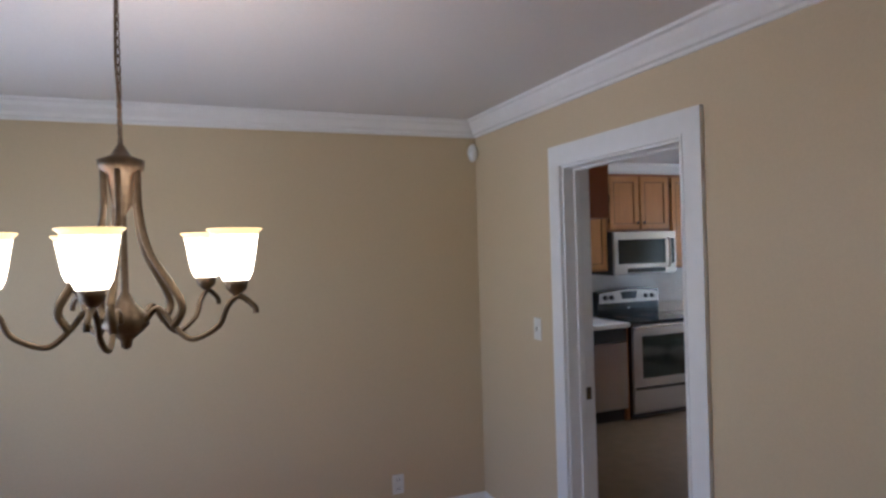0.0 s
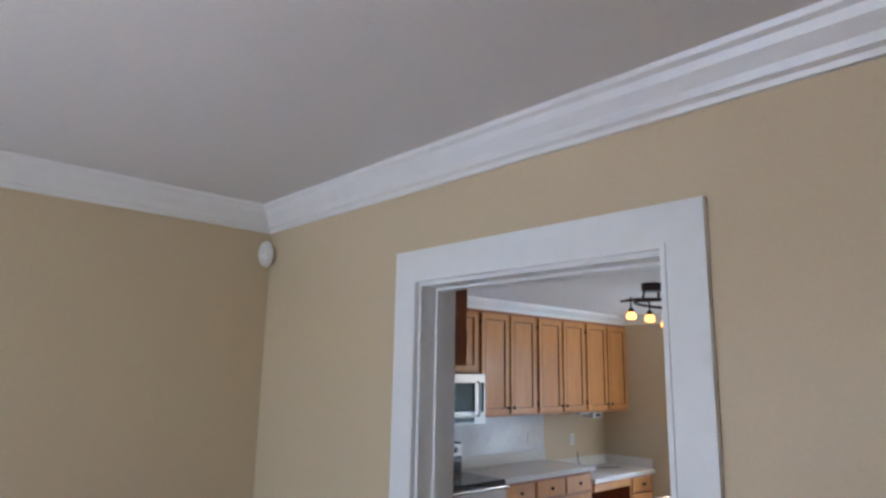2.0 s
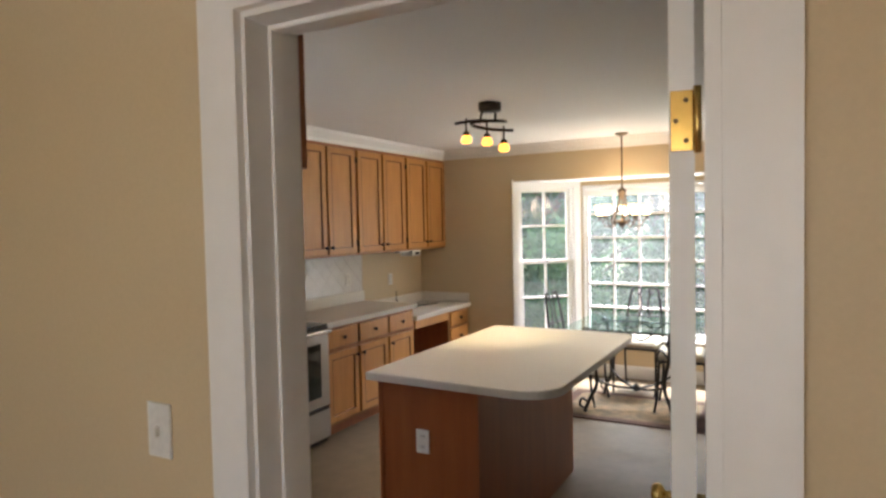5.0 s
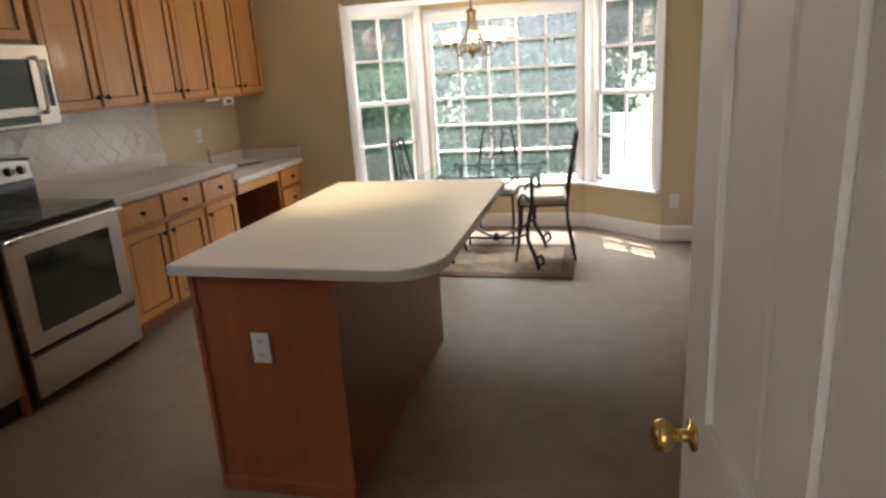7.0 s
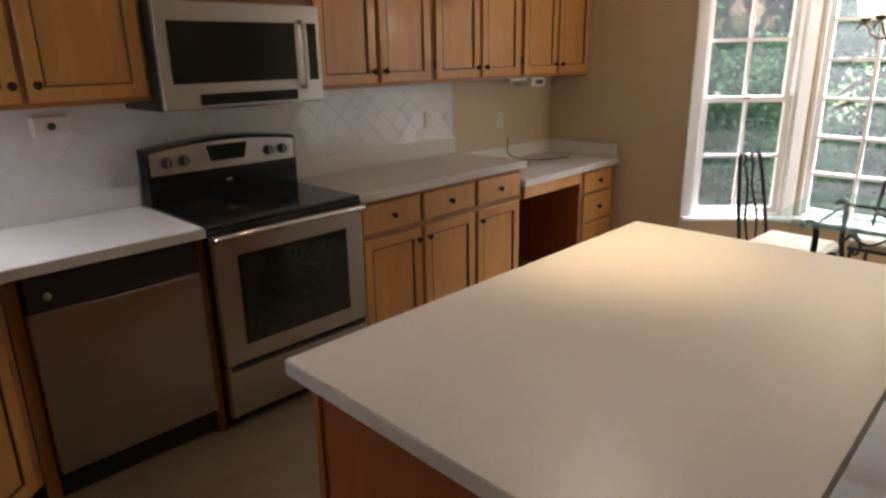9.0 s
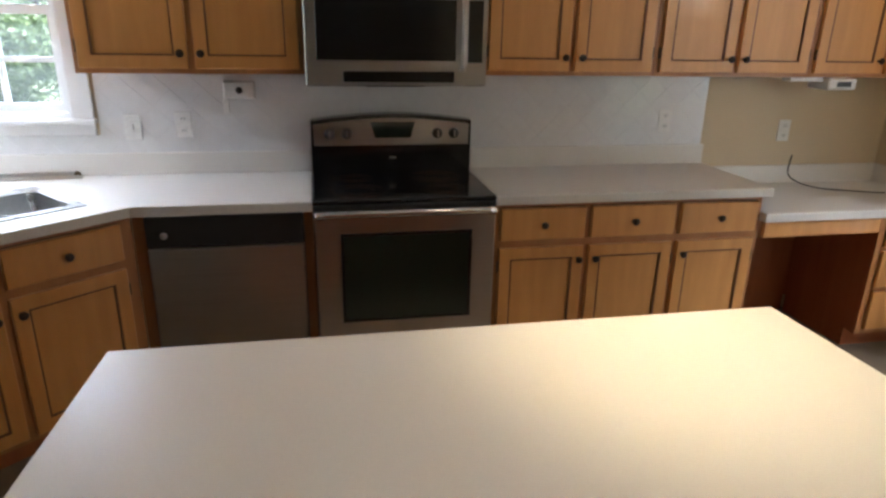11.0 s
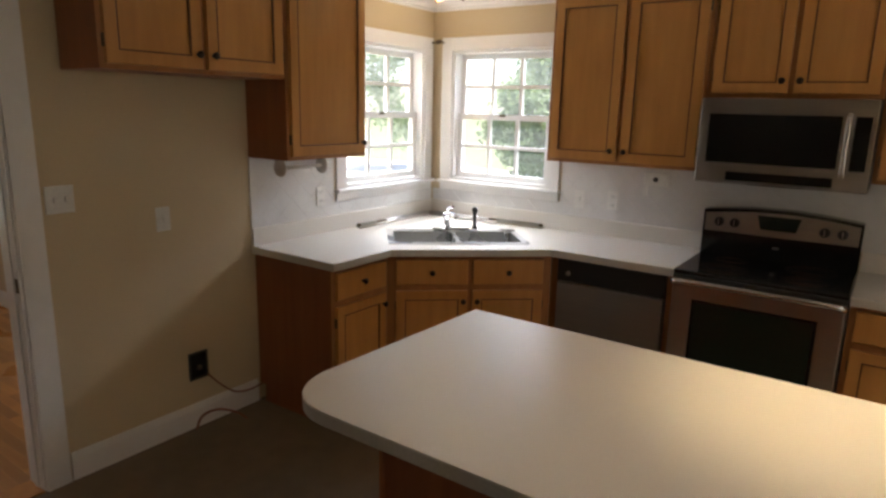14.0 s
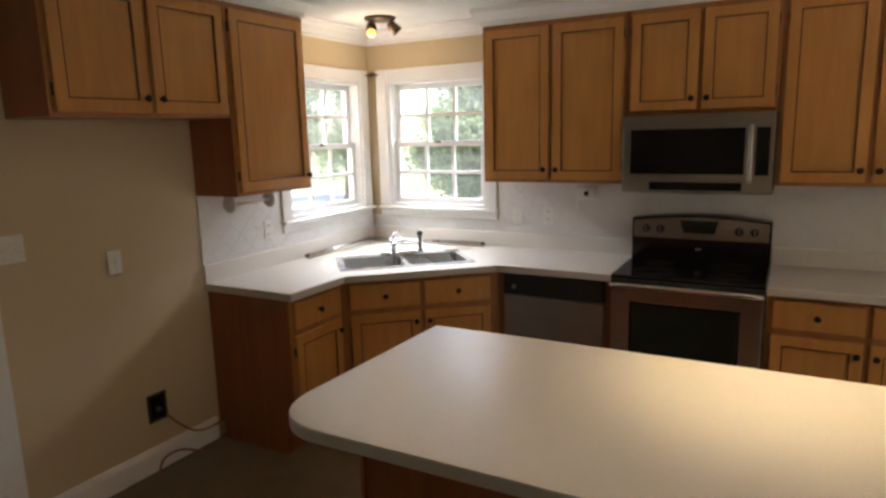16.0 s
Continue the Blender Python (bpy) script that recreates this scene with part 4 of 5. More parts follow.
# track light over the island
tr = thing("track_light", "dark bronze ceiling track light with three lit amber glass heads", "track light", pose(2.90, -1.93, H))
part("canopy", lathe(bmesh.new(), [(0.0004, -0.055), (0.07, -0.055), (0.075, -0.05), (0.075, 0.0)], 24), BRONZE, tr)
bar = curve([(-0.02, 0.25, -0.115), (-0.01, 0.12, -0.108), (0.09, 0.0, -0.105), (0.10, -0.07, -0.115), (0.0, -0.08, -0.125), (-0.12, 0.0, -0.135), (-0.13, 0.07, -0.14), (-0.05, 0.09, -0.15), (0.03, 0.0, -0.17), (0.03, -0.15, -0.19)], 8)
part("bar", tube(bmesh.new(), bar, 0.011, 8), BRONZE, tr, "S-curved dark bronze bar")
part("post", tube(bmesh.new(), [(0.09, 0.0, -0.05), (0.09, 0.0, -0.11)], 0.008, 8), BRONZE, tr)
part("post", tube(bmesh.new(), [(-0.05, 0.03, -0.05), (-0.10, 0.03, -0.14)], 0.008, 8), BRONZE, tr)
for hx, hy, hz in ((-0.015, 0.17, -0.11), (-0.04, 0.005, -0.14), (0.03, -0.085, -0.18)):
    st = part("stem", tube(bmesh.new(), [(hx, hy, hz + 0.025), (hx, hy, hz - 0.07)], 0.006, 8), BRONZE, tr)
    part("socket", lathe(bmesh.new(), [(0.01, -0.06), (0.022, -0.07), (0.024, -0.09), (0.016, -0.092)][::-1], 14, pose(hx, hy, hz)), BRONZE, st)
    part("glass_head", lathe(bmesh.new(), [(0.024, -0.145), (0.036, -0.135), (0.036, -0.115), (0.028, -0.095), (0.018, -0.09)], 18, pose(hx, hy, hz)), AMBER, st, "lit amber glass shade")
    lamp("SPOT", "track_light_spill", (2.90 + hx, -1.93 + hy, H + hz - 0.15), 2.4, (1.0, 0.80, 0.56), (2.0 + 2 * hx, -2.5 + 1.2 * hy, 0), 0.04, spot=135)
    lamp("SPOT", "track_light_beam", (2.90 + hx, -1.93 + hy, H + hz - 0.16), 4.0, (1.0, 0.77, 0.38), (2.75 + 2 * hx, -2.03 + 1.2 * hy, 0), 0.03, spot=54)

# sink spot
sp = thing("ceiling_spotlight", "round bronze ceiling spotlight with two heads over the sink", "ceiling light", pose(0.44, -0.46, H))
part("base", lathe(bmesh.new(), [(0.0004, -0.022), (0.085, -0.022), (0.10, -0.012), (0.10, 0.0)], 24), ANTIQUE, sp)
for k, (hx, hy, tx, ty) in enumerate(((-0.055, -0.02, 0.45, -0.75), (0.065, 0.03, 0.8, 0.5))):
    m = pose(hx, hy, -0.05) @ Vector((tx, ty, -1)).to_track_quat("-Z", "Y").to_matrix().to_4x4()
    part("stem", tube(bmesh.new(), [(hx, hy, -0.015), (hx, hy, -0.05)], 0.008, 8), ANTIQUE, sp)
    hd = part("head", lathe(bmesh.new(), [(0.034, -0.06), (0.036, -0.055), (0.03, 0.0), (0.018, 0.02), (0.0004, 0.022)], 16, m), ANTIQUE, sp)
    if k == 0:
        part("bulb", lathe(bmesh.new(), [(0.0004, -0.085), (0.02, -0.08), (0.031, -0.066), (0.03, -0.058)], 16, m), BULB, hd, "glowing reflector bulb")
lamp("POINT", "sink_light", (0.40, -0.50, H - 0.17), 0.8, WARML, size=0.04)

# added area lamps, hidden above the windows, boost the sky's light through the openings
lamp("AREA", "bay_skylight", (6.5, -2.45, 2.85), 130, (0.90, 0.96, 1.0), (5.0, -2.45, 0.3), 2.2, 0.9)
lamp("AREA", "north_skylight", (0.7, 1.5, 3.1), 92, (0.87, 0.94, 1.0), (0.9, -1.0, 0.9), 1.6, 1.2)
lamp("AREA", "west_skylight", (-1.4, -0.55, 3.1), 88, (0.87, 0.94, 1.0), (0.9, -0.9, 0.9), 1.2, 1.2)
# added lamp outside the unseen window, narrowed to balance the dining walls
lamp("AREA", "dining_window_light", (WX - 0.25, -3.0, 1.35), 1.05, (1.0, 0.95, 0.87), (-0.2, -2.0, 1.5), 1.4, 1.4, spread=110)


# ---- breakfast corner ----
rug = thing("area_rug", "brown woven rug with a dark border under the table", "rug", pose(0, 0, 0.0))
RX0, RX1, RY0, RY1 = 4.15, 5.02, -3.11, -1.85
part("field", boxes((RX0 + 0.09, RX1 - 0.09, RY0 + 0.09, RY1 - 0.09, 0.001, 0.011)), RUGM, rug)
part("border", boxes((RX0, RX0 + 0.09, RY0, RY1, 0.001, 0.012), (RX1 - 0.09, RX1, RY0, RY1, 0.001, 0.012), (RX0 + 0.09, RX1 - 0.09, RY0, RY0 + 0.09, 0.001, 0.012), (RX0 + 0.09, RX1 - 0.09, RY1 - 0.09, RY1, 0.001, 0.012), bevel=0.002), RUGB, rug)

tb = thing("breakfast_table", "glass-topped table on a scrolled wrought iron base", "table", pose(4.62, -2.50, 0.012))
TX, TY, TZ = 0.46, 0.51, 0.735
bm = prism(bmesh.new(), arc(TX - 0.06, TY - 0.06, 0.06, 0, 90, 5) + arc(-TX + 0.06, TY - 0.06, 0.06, 90, 180, 5) + arc(-TX + 0.06, -TY + 0.06, 0.06, 180, 270, 5) + arc(TX - 0.06, -TY + 0.06, 0.06, 270, 360, 5), TZ - 0.010, TZ)
gt = part("glass_top", bm, TABGL, tb, "clear greenish glass top")
gt.visible_shadow = False
fx, fy = 0.29, 0.33
part("top_rail", tube(bmesh.new(), [(-fx, -fy, TZ - 0.03), (fx, -fy, TZ - 0.03), (fx, fy, TZ - 0.03), (-fx, fy, TZ - 0.03), (-fx, -fy, TZ - 0.03)], 0.010, 8), IRON, tb)
for sx in (-1, 1):
    for sy in (-1, 1):
        L = lambda r, h: (sx * (fx + r * 0.6), sy * (fy + r * 0.8), h)
        lg = part("leg", tube(bmesh.new(), curve([L(0.06, TZ - 0.04), L(0.03, TZ - 0.015), L(-0.01, TZ - 0.05), L(-0.015, 0.5), L(-0.06, 0.33), L(-0.06, 0.22), L(-0.01, 0.13), L(0.03, 0.05), L(0.045, 0.006)]), 0.014, 8, 0.016), IRON, tb)
        part("scroll", tube(bmesh.new(), curve([L(-0.02, 0.5), L(-0.10, 0.56), L(-0.15, 0.50), L(-0.12, 0.45), L(-0.09, 0.48)]), 0.009, 7), IRON, lg)
        part("foot_scroll", tube(bmesh.new(), curve([L(0.02, 0.09), L(0.07, 0.12), L(0.09, 0.07), L(0.06, 0.045)]), 0.010, 7), IRON, lg)
for sy in (-1, 1):
    part("brace", tube(bmesh.new(), curve([(-fx + 0.03, sy * (fy - 0.04), 0.27), (-0.12, sy * 0.16, 0.20), (0, 0, 0.17), (0.12, -sy * 0.16, 0.20), (fx - 0.03, -sy * (fy - 0.04), 0.27)]), 0.011, 8), IRON, tb)
part("boss", lathe(bmesh.new(), [(0.0004, 0.14), (0.03, 0.15), (0.035, 0.17), (0.025, 0.195), (0.0004, 0.21)], 14), IRON, tb)
for sx in (-1, 1):
    part("rail_scroll", tube(bmesh.new(), curve([(sx * fx, -0.2, TZ - 0.035), (sx * fx, -0.1, TZ - 0.09), (sx * fx, 0.0, TZ - 0.045), (sx * fx, 0.1, TZ - 0.09), (sx * fx, 0.2, TZ - 0.035)]), 0.007, 7), IRON, tb)


def iron_chair(m, label):
    """Local: sits on z = 0, faces +y."""
    t = thing("dining_chair", label, "chair", m, "iron chairs round the table")
    for sx in (-1, 1):
        part("back_leg", tube(bmesh.new(), curve([(sx * 0.19, -0.24, 0), (sx * 0.185, -0.19, 0.25), (sx * 0.18, -0.18, 0.45), (sx * 0.165, -0.215, 0.7), (sx * 0.13, -0.25, 0.93), (sx * 0.09, -0.262, 0.975)]), 0.011, 8), IRON, t)
        part("front_leg", tube(bmesh.new(), curve([(sx * 0.19, 0.22, 0), (sx * 0.195, 0.19, 0.2), (sx * 0.19, 0.18, 0.43)]), 0.011, 8), IRON, t)
        part("scroll", tube(bmesh.new(), curve([(sx * 0.09, -0.262, 0.975), (sx * 0.04, -0.262, 0.96), (sx * 0.05, -0.255, 0.91), (sx * 0.085, -0.25, 0.92)]), 0.008, 7), IRON, t)
        part("back_bar", tube(bmesh.new(), curve([(sx * 0.05, -0.19, 0.47), (sx * 0.075, -0.21, 0.62), (sx * 0.03, -0.235, 0.78), (sx * 0.05, -0.257, 0.93)]), 0.007, 7), IRON, t)
    part("seat_frame", tube(bmesh.new(), [(-0.19, -0.18, 0.44), (0.19, -0.18, 0.44), (0.2, 0.19, 0.44), (-0.2, 0.19, 0.44), (-0.19, -0.18, 0.44)], 0.010, 8), IRON, t)
    part("back_rail", tube(bmesh.new(), curve([(-0.165, -0.215, 0.7), (0, -0.235, 0.69), (0.165, -0.215, 0.7)]), 0.008, 7), IRON, t)
    part("seat_cushion", boxes((-0.205, 0.205, -0.175, 0.205, 0.449, 0.51), bevel=0.022), CUSHION, t, "cream fabric seat cushion")
    return t


iron_chair(pose(4.74, -2.87, 0.012, 0, 0, 4), "black wrought iron chair with a cream cushion")
iron_chair(pose(4.66, -1.97, 0.012, 0, 0, 176), "black wrought iron chair with a cream cushion")
iron_chair(pose(5.22, -2.40, 0.0, 0, 0, 88), "black wrought iron chair with its back to the bay window")


# ---- pantry's folded doors ----
def bifold(x, side):
    t = thing("bifold_door", "white folded bifold door standing open at the pantry", "door", pose(x, PY + 0.005, 0.015), "pantry bifold doors")
    for k in range(2):
        x0 = side * (0.004 + 0.04 * k)
        p = part("leaf", boxes((min(x0, x0 + side * 0.03), max(x0, x0 + side * 0.03), -0.09, 0.21, 0, 2.0), bevel=0.003), TRIM, t)
        for z0, z1 in ((0.15, 0.85), (1.0, 1.85)):
            part("panel", boxes((min(x0, x0 + side * 0.03) - 0.003, max(x0, x0 + side * 0.03) + 0.003, -0.03, 0.15, z0, z1), bevel=0.0028), TRIM, p)
    return t


bifold(3.80, 1)
bifold(4.86, -1)


# ---- plates, devices and clutter ----
def plate(m, label, kind="outlet", w=0.072, h=0.116, n=1):
    """Local: back on y = 0, faces -y, centred."""
    t = thing("switch_plate" if kind == "switch" else "outlet_plate", label, kind + " plate", m)
    part("plate", boxes((-w / 2, w / 2, -0.006, 0, -h / 2, h / 2), bevel=0.002), PLATE, t)
    for i in range(n):
        cx = (i - (n - 1) / 2) * 0.046
        if kind == "switch":
            part("toggle", boxes((cx - 0.005, cx + 0.005, -0.018, -0.005, -0.012, 0.012), bevel=0.002), PLATE, t)
        else:
            for dz in (-0.027, 0.027):
                s = part("socket", boxes((cx - 0.016, cx + 0.016, -0.0075, -0.005, dz - 0.013, dz + 0.013), bevel=0.001), PLATE, t)
                part("slots", boxes((cx - 0.008, cx - 0.005, -0.0085, -0.0074, dz - 0.005, dz + 0.006), (cx + 0.005, cx + 0.008, -0.0085, -0.0074, dz - 0.005, dz + 0.006)), BLACKP, s)
    return t


WEST = lambda y, z: pose(0.0, y, z, 0, 0, 90)
plate(WEST(-2.63, 1.27), "white double light switch plate beside the door", "switch", 0.115, n=2)
plate(WEST(-2.175, 1.13), "white switch plate on the fridge wall", "switch")
plate(pose(DX, -2.535, 1.225, 0, 0, -90), "white light switch plate beside the doorway", "switch")
plate(pose(-0.70, DY, 0.27, 0, 0, 0), "white outlet plate low on the dining wall")
plate(pose(3.83, -0.008, 1.14), "white outlet plate on the tiles")
plate(pose(1.42, -0.008, 1.14), "white outlet plate on the tiles")
plate(pose(1.20, -0.008, 1.13), "white switch plate on the tiles", "switch")
plate(pose(0.008, -1.15, 1.14, 0, 0, 90), "white outlet plate on the tiles by the window")
plate(pose(KX, -3.90, 0.34, 0, 0, -90), "white outlet plate low on the wall")
plate(pose(4.56, 0, 1.08), "white outlet plate over the desk")
plate(pose(IX0 + 0.06, -2.135, 0.60, 0, 0, -90), "white outlet plate on the island's end")
wp = thing("wall_device", "small white device with a dark dial hung under the cabinet", "device", pose(1.68, -0.008, 1.29))
part("case", boxes((-0.07, 0.07, -0.03, 0, -0.035, 0.045), bevel=0.006), PLATE, wp)
part("dial", lathe(bmesh.new(), [(0.016, 0), (0.012, 0.012), (0.0004, 0.013)], 14, pose(0.0, -0.03, 0.005, 90, 0, 0)), BLACKP, wp)
part("strap", boxes((-0.075, -0.05, -0.008, 0, -0.10, -0.03), bevel=0.002), PLATE, wp)
uc = thing("under_cabinet_radio", "small white clock radio mounted under the wall cabinet", "radio", pose(4.60, -0.26, UZ - 0.062))
part("case", boxes((-0.08, 0.08, -0.05, 0.10, 0.0, 0.055), bevel=0.008), PLATE, uc)
part("display", boxes((-0.035, 0.045, -0.052, -0.0495, 0.015, 0.042)), BLACKP, uc)
part("mount", boxes((-0.06, 0.06, -0.02, 0.08, 0.055, 0.062)), PLATE, uc)
ul = thing("under_cabinet_lamp", "slim white lamp under the wall cabinet", "lamp", pose(4.42, -0.25, UZ - 0.022))
part("case", boxes((-0.10, 0.09, -0.03, 0.03, 0.0, 0.022), bevel=0.004), PLATE, ul)
sn = thing("alarm_sensor", "white oval alarm sensor in the corner of the room", "sensor", pose(DX - 0.035, DY - 0.035, 2.245, 0, 0, -45))
bm = bmesh.new()
bmesh.ops.create_uvsphere(bm, u_segments=20, v_segments=12, radius=1.0, matrix=Matrix.Translation((0, 0, 0)) @ Matrix.Diagonal((0.033, 0.026, 0.055, 1)))
for f in bm.faces:
    f.smooth = True
part("case", bm, PLATE, sn)
part("lens", boxes((-0.014, 0.014, -0.028, -0.02, -0.03, 0.0), bevel=0.003), TRIM, sn)
part("bracket", boxes((-0.012, 0.012, 0.015, 0.045, -0.02, 0.02)), PLATE, sn)
# water box low on the fridge wall
wb = thing("water_box", "dark recessed water supply box low on the wall", "utility box", WEST(-2.035, 0.335))
part("frame", ring(-0.055, 0.055, -0.006, 0.0, -0.075, 0.075, 0.012), BLACKP, wb)
part("recess", boxes((-0.043, 0.043, -0.003, -0.001, -0.063, 0.063)), BLACK, wb)
part("valve", lathe(bmesh.new(), [(0.012, 0), (0.012, 0.015), (0.006, 0.02), (0.0004, 0.021)], 12, pose(0.0, -0.003, -0.01, 90, 0, 0)), ANTIQUE, wb)
cb_ = thing("supply_tube", "thin copper supply tubes curling over the baseboard onto the floor", "supply tube", pose(0, 0, 0))
part("tube", tube(bmesh.new(), curve([(0.006, -1.985, 0.27), (0.03, -1.92, 0.19), (0.035, -1.84, 0.125), (0.04, -1.75, 0.105), (0.04, -1.66, 0.11)]), 0.005, 7), COPPER, cb_)
part("tube", tube(bmesh.new(), curve([(0.16, -1.86, 0.008), (0.12, -1.90, 0.05), (0.075, -1.98, 0.085), (0.05, -2.06, 0.07), (0.05, -2.10, 0.008)]), 0.006, 7), COPPER, cb_)
# curtain rods on the worktop
for nm, a, b in (("n", (0.06, -0.10), (0.95, -0.05)), ("w", (0.05, -0.12), (0.06, -0.86))):
    t = thing("curtain_rod", "pale metal curtain rod lying along the backsplash", "curtain rod", pose(0, 0, CT))
    part("rod", tube(bmesh.new(), [(*a, 0.014), (*b, 0.014)], 0.0135, 8), SINKM, t)
    part("slat", tube(bmesh.new(), [(a[0] + 0.03, a[1] - 0.03, 0.008), (b[0] + 0.03, b[1] - 0.03, 0.008)], 0.008, 6), EDGE, t)
    part("end_cap", lathe(bmesh.new(), [(0.0004, -0.016), (0.016, -0.008), (0.016, 0.008), (0.0004, 0.016)], 10, pose(*b, 0.014)), ANTIQUE, t)
for m in (WEST(-0.045, 2.13), WEST(-0.98, 2.13), pose(0.10, 0, 2.13), pose(1.07, 0, 2.13)):
    t = thing("curtain_bracket", "small dark curtain rod bracket on the window casing", "bracket", m, "curtain rod brackets")
    part("arm", tube(bmesh.new(), [(0, -0.018, 0), (0, -0.055, 0.004)], 0.006, 8), ANTIQUE, t)
    part("cup", lathe(bmesh.new(), [(0.0004, 0), (0.014, 0.004), (0.014, 0.016), (0.0004, 0.018)], 12, pose(0, -0.055, 0.004, 90, 0, 0)), ANTIQUE, t)
# paper towel holder under the tall cabinet
ph = thing("paper_towel_holder", "cream wooden paper towel holder under the wall cabinet", "holder", pose(0.18, -1.62, UZ + 0.015))
part("bracket", lathe(bmesh.new(), [(0.0004, 0), (0.045, 0.002), (0.045, 0.014), (0.0004, 0.016)], 18, pose(0, 0.03, -0.05, 90, 0, 0)), EDGE, ph)
part("bracket", lathe(bmesh.new(), [(0.0004, 0), (0.045, 0.002), (0.045, 0.014), (0.0004, 0.016)], 18, pose(0, 0.33, -0.05, 90, 0, 0)), EDGE, ph)
part("rail", boxes((-0.02, 0.02, 0.0, 0.35, -0.012, 0.0)), EDGE, ph)
part("dowel", tube(bmesh.new(), [(0, 0.03, -0.05), (0, 0.32, -0.05)], 0.010, 8), EDGE, ph)
dc = thing("desk_cable", "thin black cable lying on the desk top", "cable", pose(0, 0, DT))
part("cord", tube(bmesh.new(), curve([(4.62, -0.03, 0.16), (4.60, -0.06, 0.05), (4.68, -0.16, 0.006), (4.85, -0.28, 0.006), (4.98, -0.33, 0.006)]), 0.004, 6), BLACKP, dc)
# blind over the bay window
rb = thing("roller_blind", "white rolled-up blind at the head of the bay window", "blind", pose(BX - 0.025, 0, 0))
part("roll", tube(bmesh.new(), [(0, BN - 0.04, 1.985), (0, BS + 0.04, 1.985)], 0.026, 12), TRIM, rb)
part("valance", boxes((-0.01, 0.0, BS + 0.04, BN - 0.04, 1.90, 2.0), bevel=0.002), TRIM, rb)


# ---- outside ----
structure("ground", boxes((-120, 120, -120, 120, -0.9, -0.5)), LAWN, "lawn reaching the horizon", "ground")
# added pale slab and white wall stand in for unidentified bright white outside
structure("pavement_patio", boxes((5.9, 9.0, -9.0, -3.3, -0.5, -0.42)), material("concrete", (0.55, 0.52, 0.47), 0.85, grain=(30, 30, 30), bump=0.1), "pale concrete slab added outside for the bay's bright view", "patio")
structure("wall_garden", boxes((9.0, 9.2, -9.0, -3.45, -0.9, 0.74), bevel=0.02), TRIM, "added white wall standing in for a bright patch beyond the bay", "wall")
# pale ground added so the corner windows look out on white brightness
structure("pavement_drive", boxes((-18, -3.4, -6, 16, -0.5, -0.46)), material("pale_ground_concrete", (0.62, 0.60, 0.56), 0.85, grain=(30, 30, 30), bump=0.1), "pale ground added to whiten the view from the corner windows", "driveway")


def leaves(n, radii, rng, size, mat):
    """Loose leaves in uneven clumps inside an egg-shaped crown."""
    nc = 42
    v = rng.normal(size=(nc, 3))
    v /= np.linalg.norm(v, axis=1)[:, None]
    centres = v * np.array(radii) * rng.uniform(0.45, 1.0, (nc, 1))
    reach = rng.uniform(0.16, 0.36, nc) * max(radii)
    pick = rng.integers(0, nc, n)
    o = rng.normal(size=(n, 3)) * 0.5
    pos = centres[pick] + o * reach[pick][:, None]
    d1 = rng.normal(size=(n, 3))
    d1 /= np.linalg.norm(d1, axis=1)[:, None]
    d2 = np.cross(d1, rng.normal(size=(n, 3)))
    d2 /= np.linalg.norm(d2, axis=1)[:, None]
    s = rng.uniform(0.6, 1.3, (n, 1)) * size
    quad = np.stack([pos - d1 * s, pos + d2 * s * 0.5, pos + d1 * s, pos - d2 * s * 0.5], 1).reshape(-1, 3)
    me = bpy.data.meshes.new("crown")
    me.from_pydata(quad.tolist(), [], np.arange(4 * n).reshape(-1, 4).tolist())
    me.materials.append(mat)
    return me


def tree(x, y, h, radii, n, seed, size=0.09, shrub=False, mat=LEAF):
    rng = np.random.default_rng(seed)
    t = thing("shrub" if shrub else "tree", "leafy green garden shrub" if shrub else "tall leafy green garden tree", "shrub" if shrub else "tree", pose(x, y, -0.5), "garden shrubs" if shrub else "garden trees")
    bm = bmesh.new()
    tube(bm, curve([(0, 0, 0), (0.08, 0.04, h * 0.3), (-0.05, 0.1, h * 0.6), (0, 0, h * 0.9)]), 0.05 * h / 2.2, 8, 0.03)
    part("trunk", bm, BARK, t)
    bm = bmesh.new()
    for k in range(6):
        a = rng.uniform(0, 6.28)
        z = h * rng.uniform(0.3, 0.6)
        tube(bm, curve([(0, 0, z), (radii[0] * 0.35 * math.cos(a), radii[1] * 0.35 * math.sin(a), z + h * 0.12), (radii[0] * 0.75 * math.cos(a), radii[1] * 0.75 * math.sin(a), z + h * 0.22)]), 0.016 * h, 6, 0.01)
    part("limbs", bm, BARK, t)
    c = new("crown", leaves(n, radii, rng, size, mat))
    c.parent = t
    c.location = (0, 0, h - radii[2] * 0.85)
    return t


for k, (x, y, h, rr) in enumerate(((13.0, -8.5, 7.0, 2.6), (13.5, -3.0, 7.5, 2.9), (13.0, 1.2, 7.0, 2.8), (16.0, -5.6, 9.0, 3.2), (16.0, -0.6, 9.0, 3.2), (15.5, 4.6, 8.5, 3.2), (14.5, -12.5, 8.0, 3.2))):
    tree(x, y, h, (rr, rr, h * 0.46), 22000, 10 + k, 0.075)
for k, (x, y, h, rr) in enumerate(((21.0, -9.5, 9.5, 3.8), (21.5, -3.0, 10.0, 4.0), (21.0, 3.5, 10.0, 4.0), (21.5, 9.5, 9.5, 3.8), (18.5, 6.5, 8.5, 3.4))):
    tree(x, y, h, (rr, rr, h * 0.5), 24000, 80 + k, 0.12)
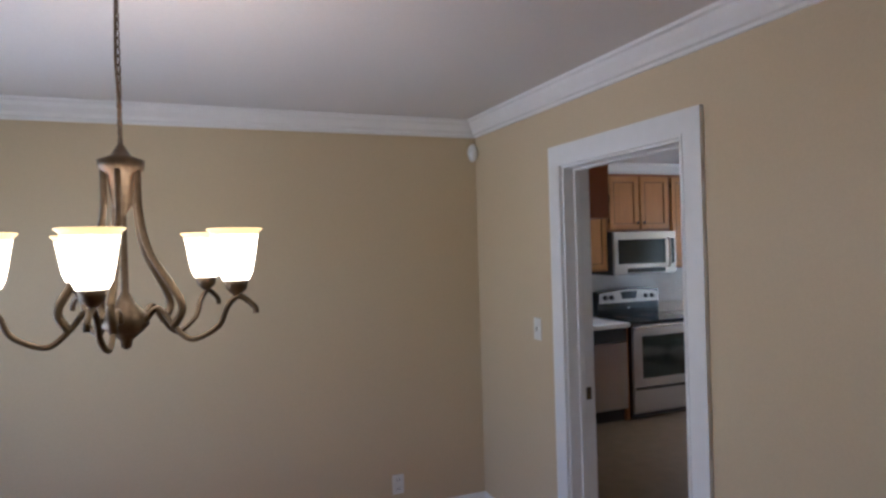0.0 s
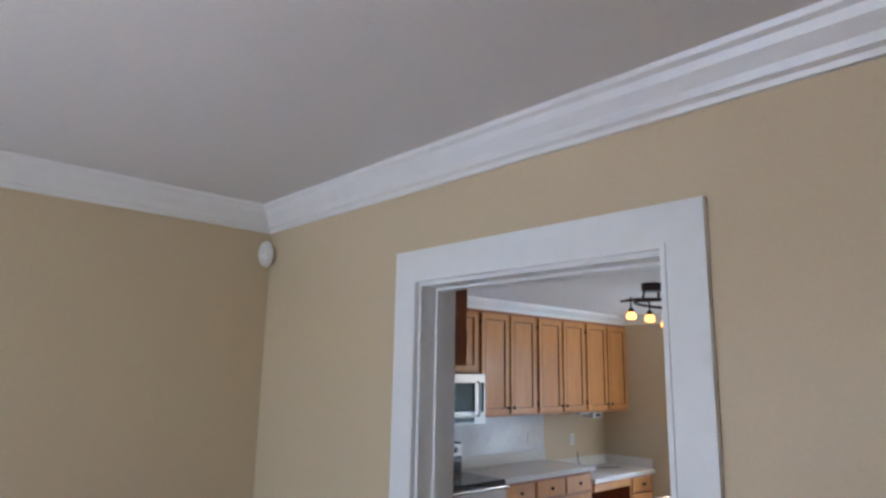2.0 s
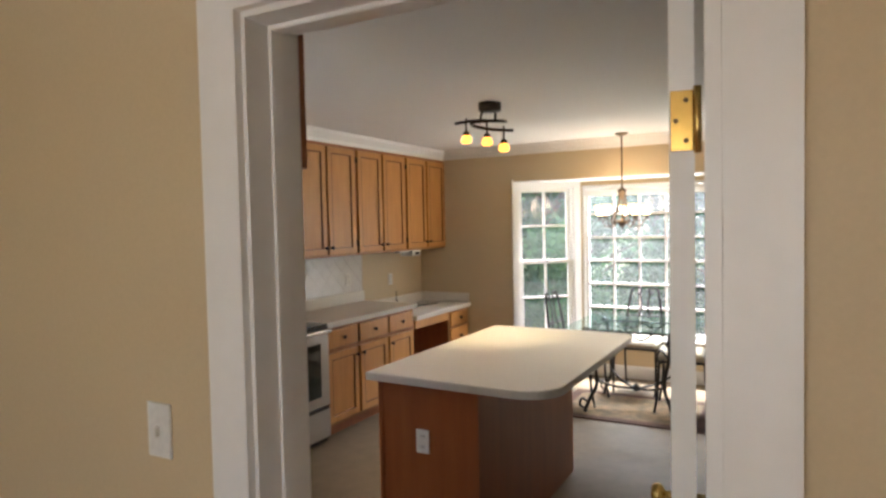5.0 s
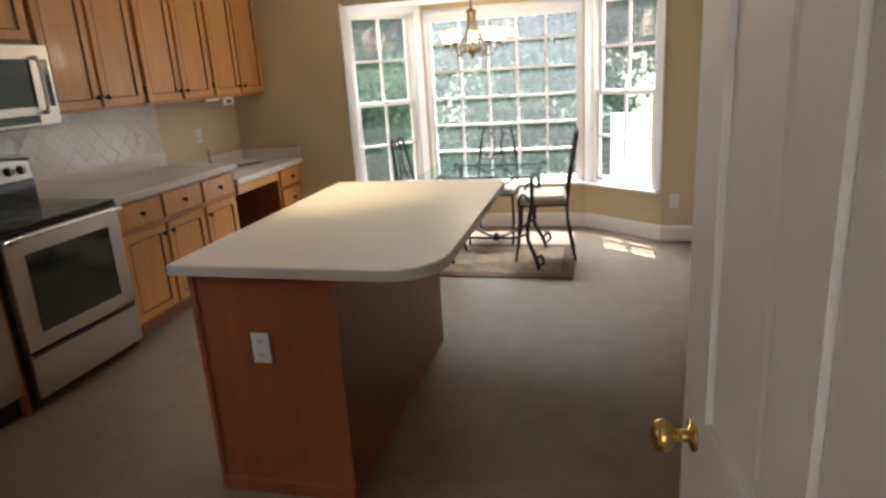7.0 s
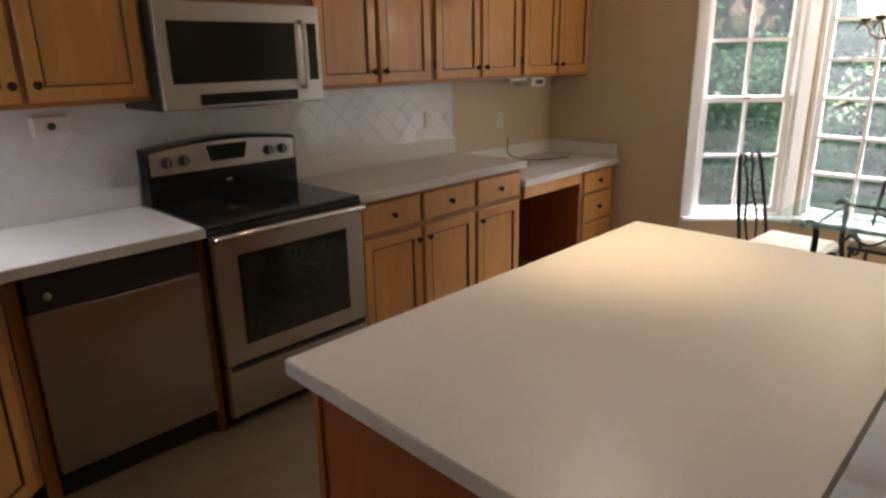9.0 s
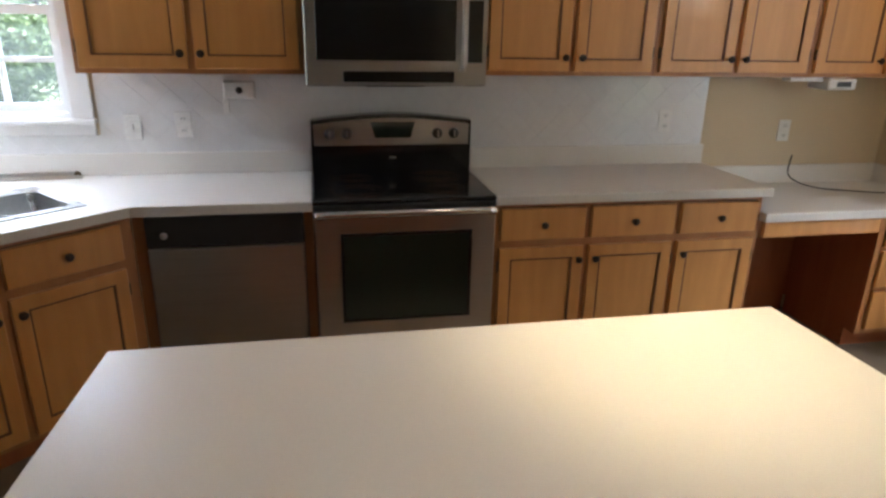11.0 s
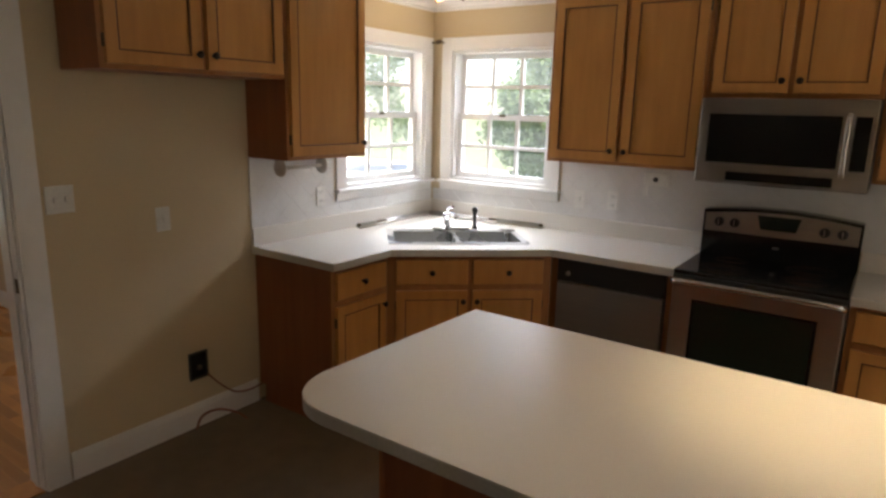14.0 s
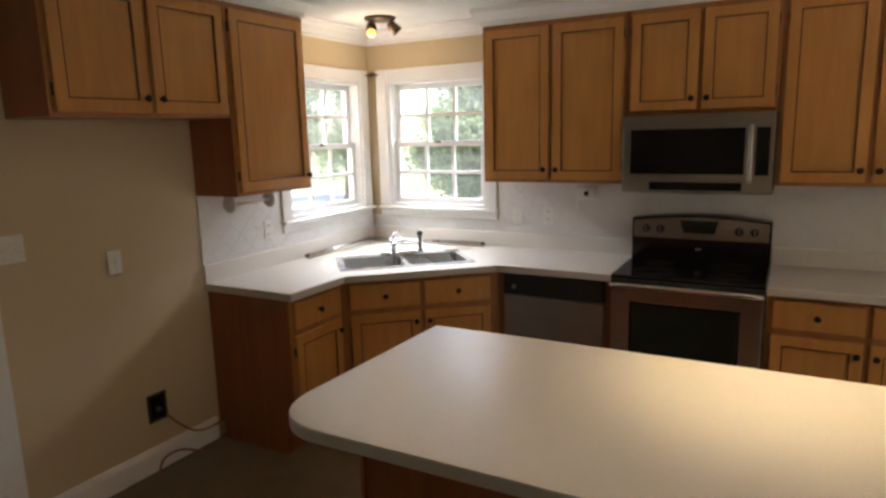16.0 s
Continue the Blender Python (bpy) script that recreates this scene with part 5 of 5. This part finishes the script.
for k, (x, y, h, rr) in enumerate(((10.3, -0.6, 2.3, 1.4), (10.8, -2.6, 2.2, 1.4), (10.2, 1.6, 2.4, 1.4), (11.0, 3.6, 2.3, 1.5))):
    tree(x, y, h, (rr, rr, h * 0.5), 9000, 40 + k, 0.05, True)
# paler leaf copy here, so the corner windows' view looks sunlit
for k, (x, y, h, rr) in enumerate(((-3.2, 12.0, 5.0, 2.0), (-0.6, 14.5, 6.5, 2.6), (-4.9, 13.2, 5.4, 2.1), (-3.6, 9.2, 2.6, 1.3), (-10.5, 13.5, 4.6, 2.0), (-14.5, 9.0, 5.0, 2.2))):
    tree(x, y, h, (rr, rr, h * 0.46), 20000, 60 + k, 0.065, mat=LEAF_LIT)


# ---- tiles and planks ----
def clip(poly, x0, x1, z0, z1):
    """Cuts a convex outline to a rectangle."""
    for ax, lim, keep in ((0, x0, 1), (0, x1, -1), (1, z0, 1), (1, z1, -1)):
        out = []
        for i, p in enumerate(poly):
            q = poly[(i + 1) % len(poly)]
            dp, dq = (p[ax] - lim) * keep, (q[ax] - lim) * keep
            if dp >= 0:
                out.append(p)
            if dp * dq < 0:
                t = dp / (dp - dq)
                out.append((p[0] + (q[0] - p[0]) * t, p[1] + (q[1] - p[1]) * t))
        poly = out
        if len(poly) < 3:
            return []
    return poly


def tiles(parent, rects, side=0.108, joint=0.0011):
    """Square tiles laid on the diagonal, in local x and z, facing -y."""
    h = side / math.sqrt(2)
    r = h - joint
    for x0, x1, z0, z1 in rects:
        for i in range(int(x0 / h) - 2, int(x1 / h) + 3):
            for j in range(int(z0 / h) - 2, int(z1 / h) + 3):
                if (i + j) % 2:
                    continue
                cx, cz = i * h, j * h
                poly = clip([(cx - r, cz), (cx, cz - r), (cx + r, cz), (cx, cz + r)], x0, x1, z0, z1)
                if len(poly) < 3:
                    continue
                area = sum(a[0] * b[1] - b[0] * a[1] for a, b in zip(poly, poly[1:] + poly[:1])) / 2
                if abs(area) < 4e-4:
                    continue
                bm = prism(bmesh.new(), poly, 0, 0.003)
                bmesh.ops.transform(bm, matrix=pose(0, -0.004, 0, 90, 0, 0), verts=bm.verts[:])
                part("tile", bm, TILE, parent)


bs = tagged(thing("backsplash_north", "white glazed tile backsplash laid on the diagonal", "backsplash"), kind="structure")
part("bed", boxes((0.02, 4.06, -0.0046, -0.0005, LIP, 1.095), (1.06, 4.06, -0.0046, -0.0005, 1.095, UZ + 0.01)), GROUT, bs)
tiles(bs, [(0.02, 1.06, LIP, 1.095), (1.06, 4.06, LIP, UZ)])
bw = tagged(thing("backsplash_west", "white glazed tile backsplash beside the sink window", "backsplash", pose(0, 0, 0, 0, 0, 90)), kind="structure")
part("bed", boxes((-1.663, -0.005, -0.006, -0.0005, LIP, 1.095), (-1.663, -1.03, -0.006, -0.0005, 1.095, UZ + 0.02)), GROUT, bw)
tiles(bw, [(-1.663, -1.03, LIP, UZ + 0.012), (-1.03, -0.01, LIP, 1.095)], joint=0.0007)

fl = tagged(thing("floor_dining", "varnished red oak strip floor of the dining room", "floor"), kind="structure")
rng = random.Random(4)
PWID = 0.0572
rest = bmesh.new()
shared = {}
y = DY
row = 0
while y > -6.95:
    x = WX + 0.02 - rng.uniform(0, 0.9)
    while x < -0.075:
        L = rng.choice((0.7, 0.95, 1.2, 1.45))
        a, b = max(x, WX + 0.015), min(x + L, -0.075)
        if b - a > 0.03:
            if y > -3.75:
                bm = boxes((a + 0.0006, b - 0.0006, y - PWID + 0.0006, y - 0.0006, -0.012, 0.0))
                part("plank", bm, PLANK, fl)
            else:
                box(rest, a + 0.0006, b - 0.0006, y - PWID + 0.0006, y - 0.0006, -0.012, 0.0)
        x += L
    y -= PWID
    row += 1
tagged(part("planks", rest, PLANK, fl), kind="stuff")
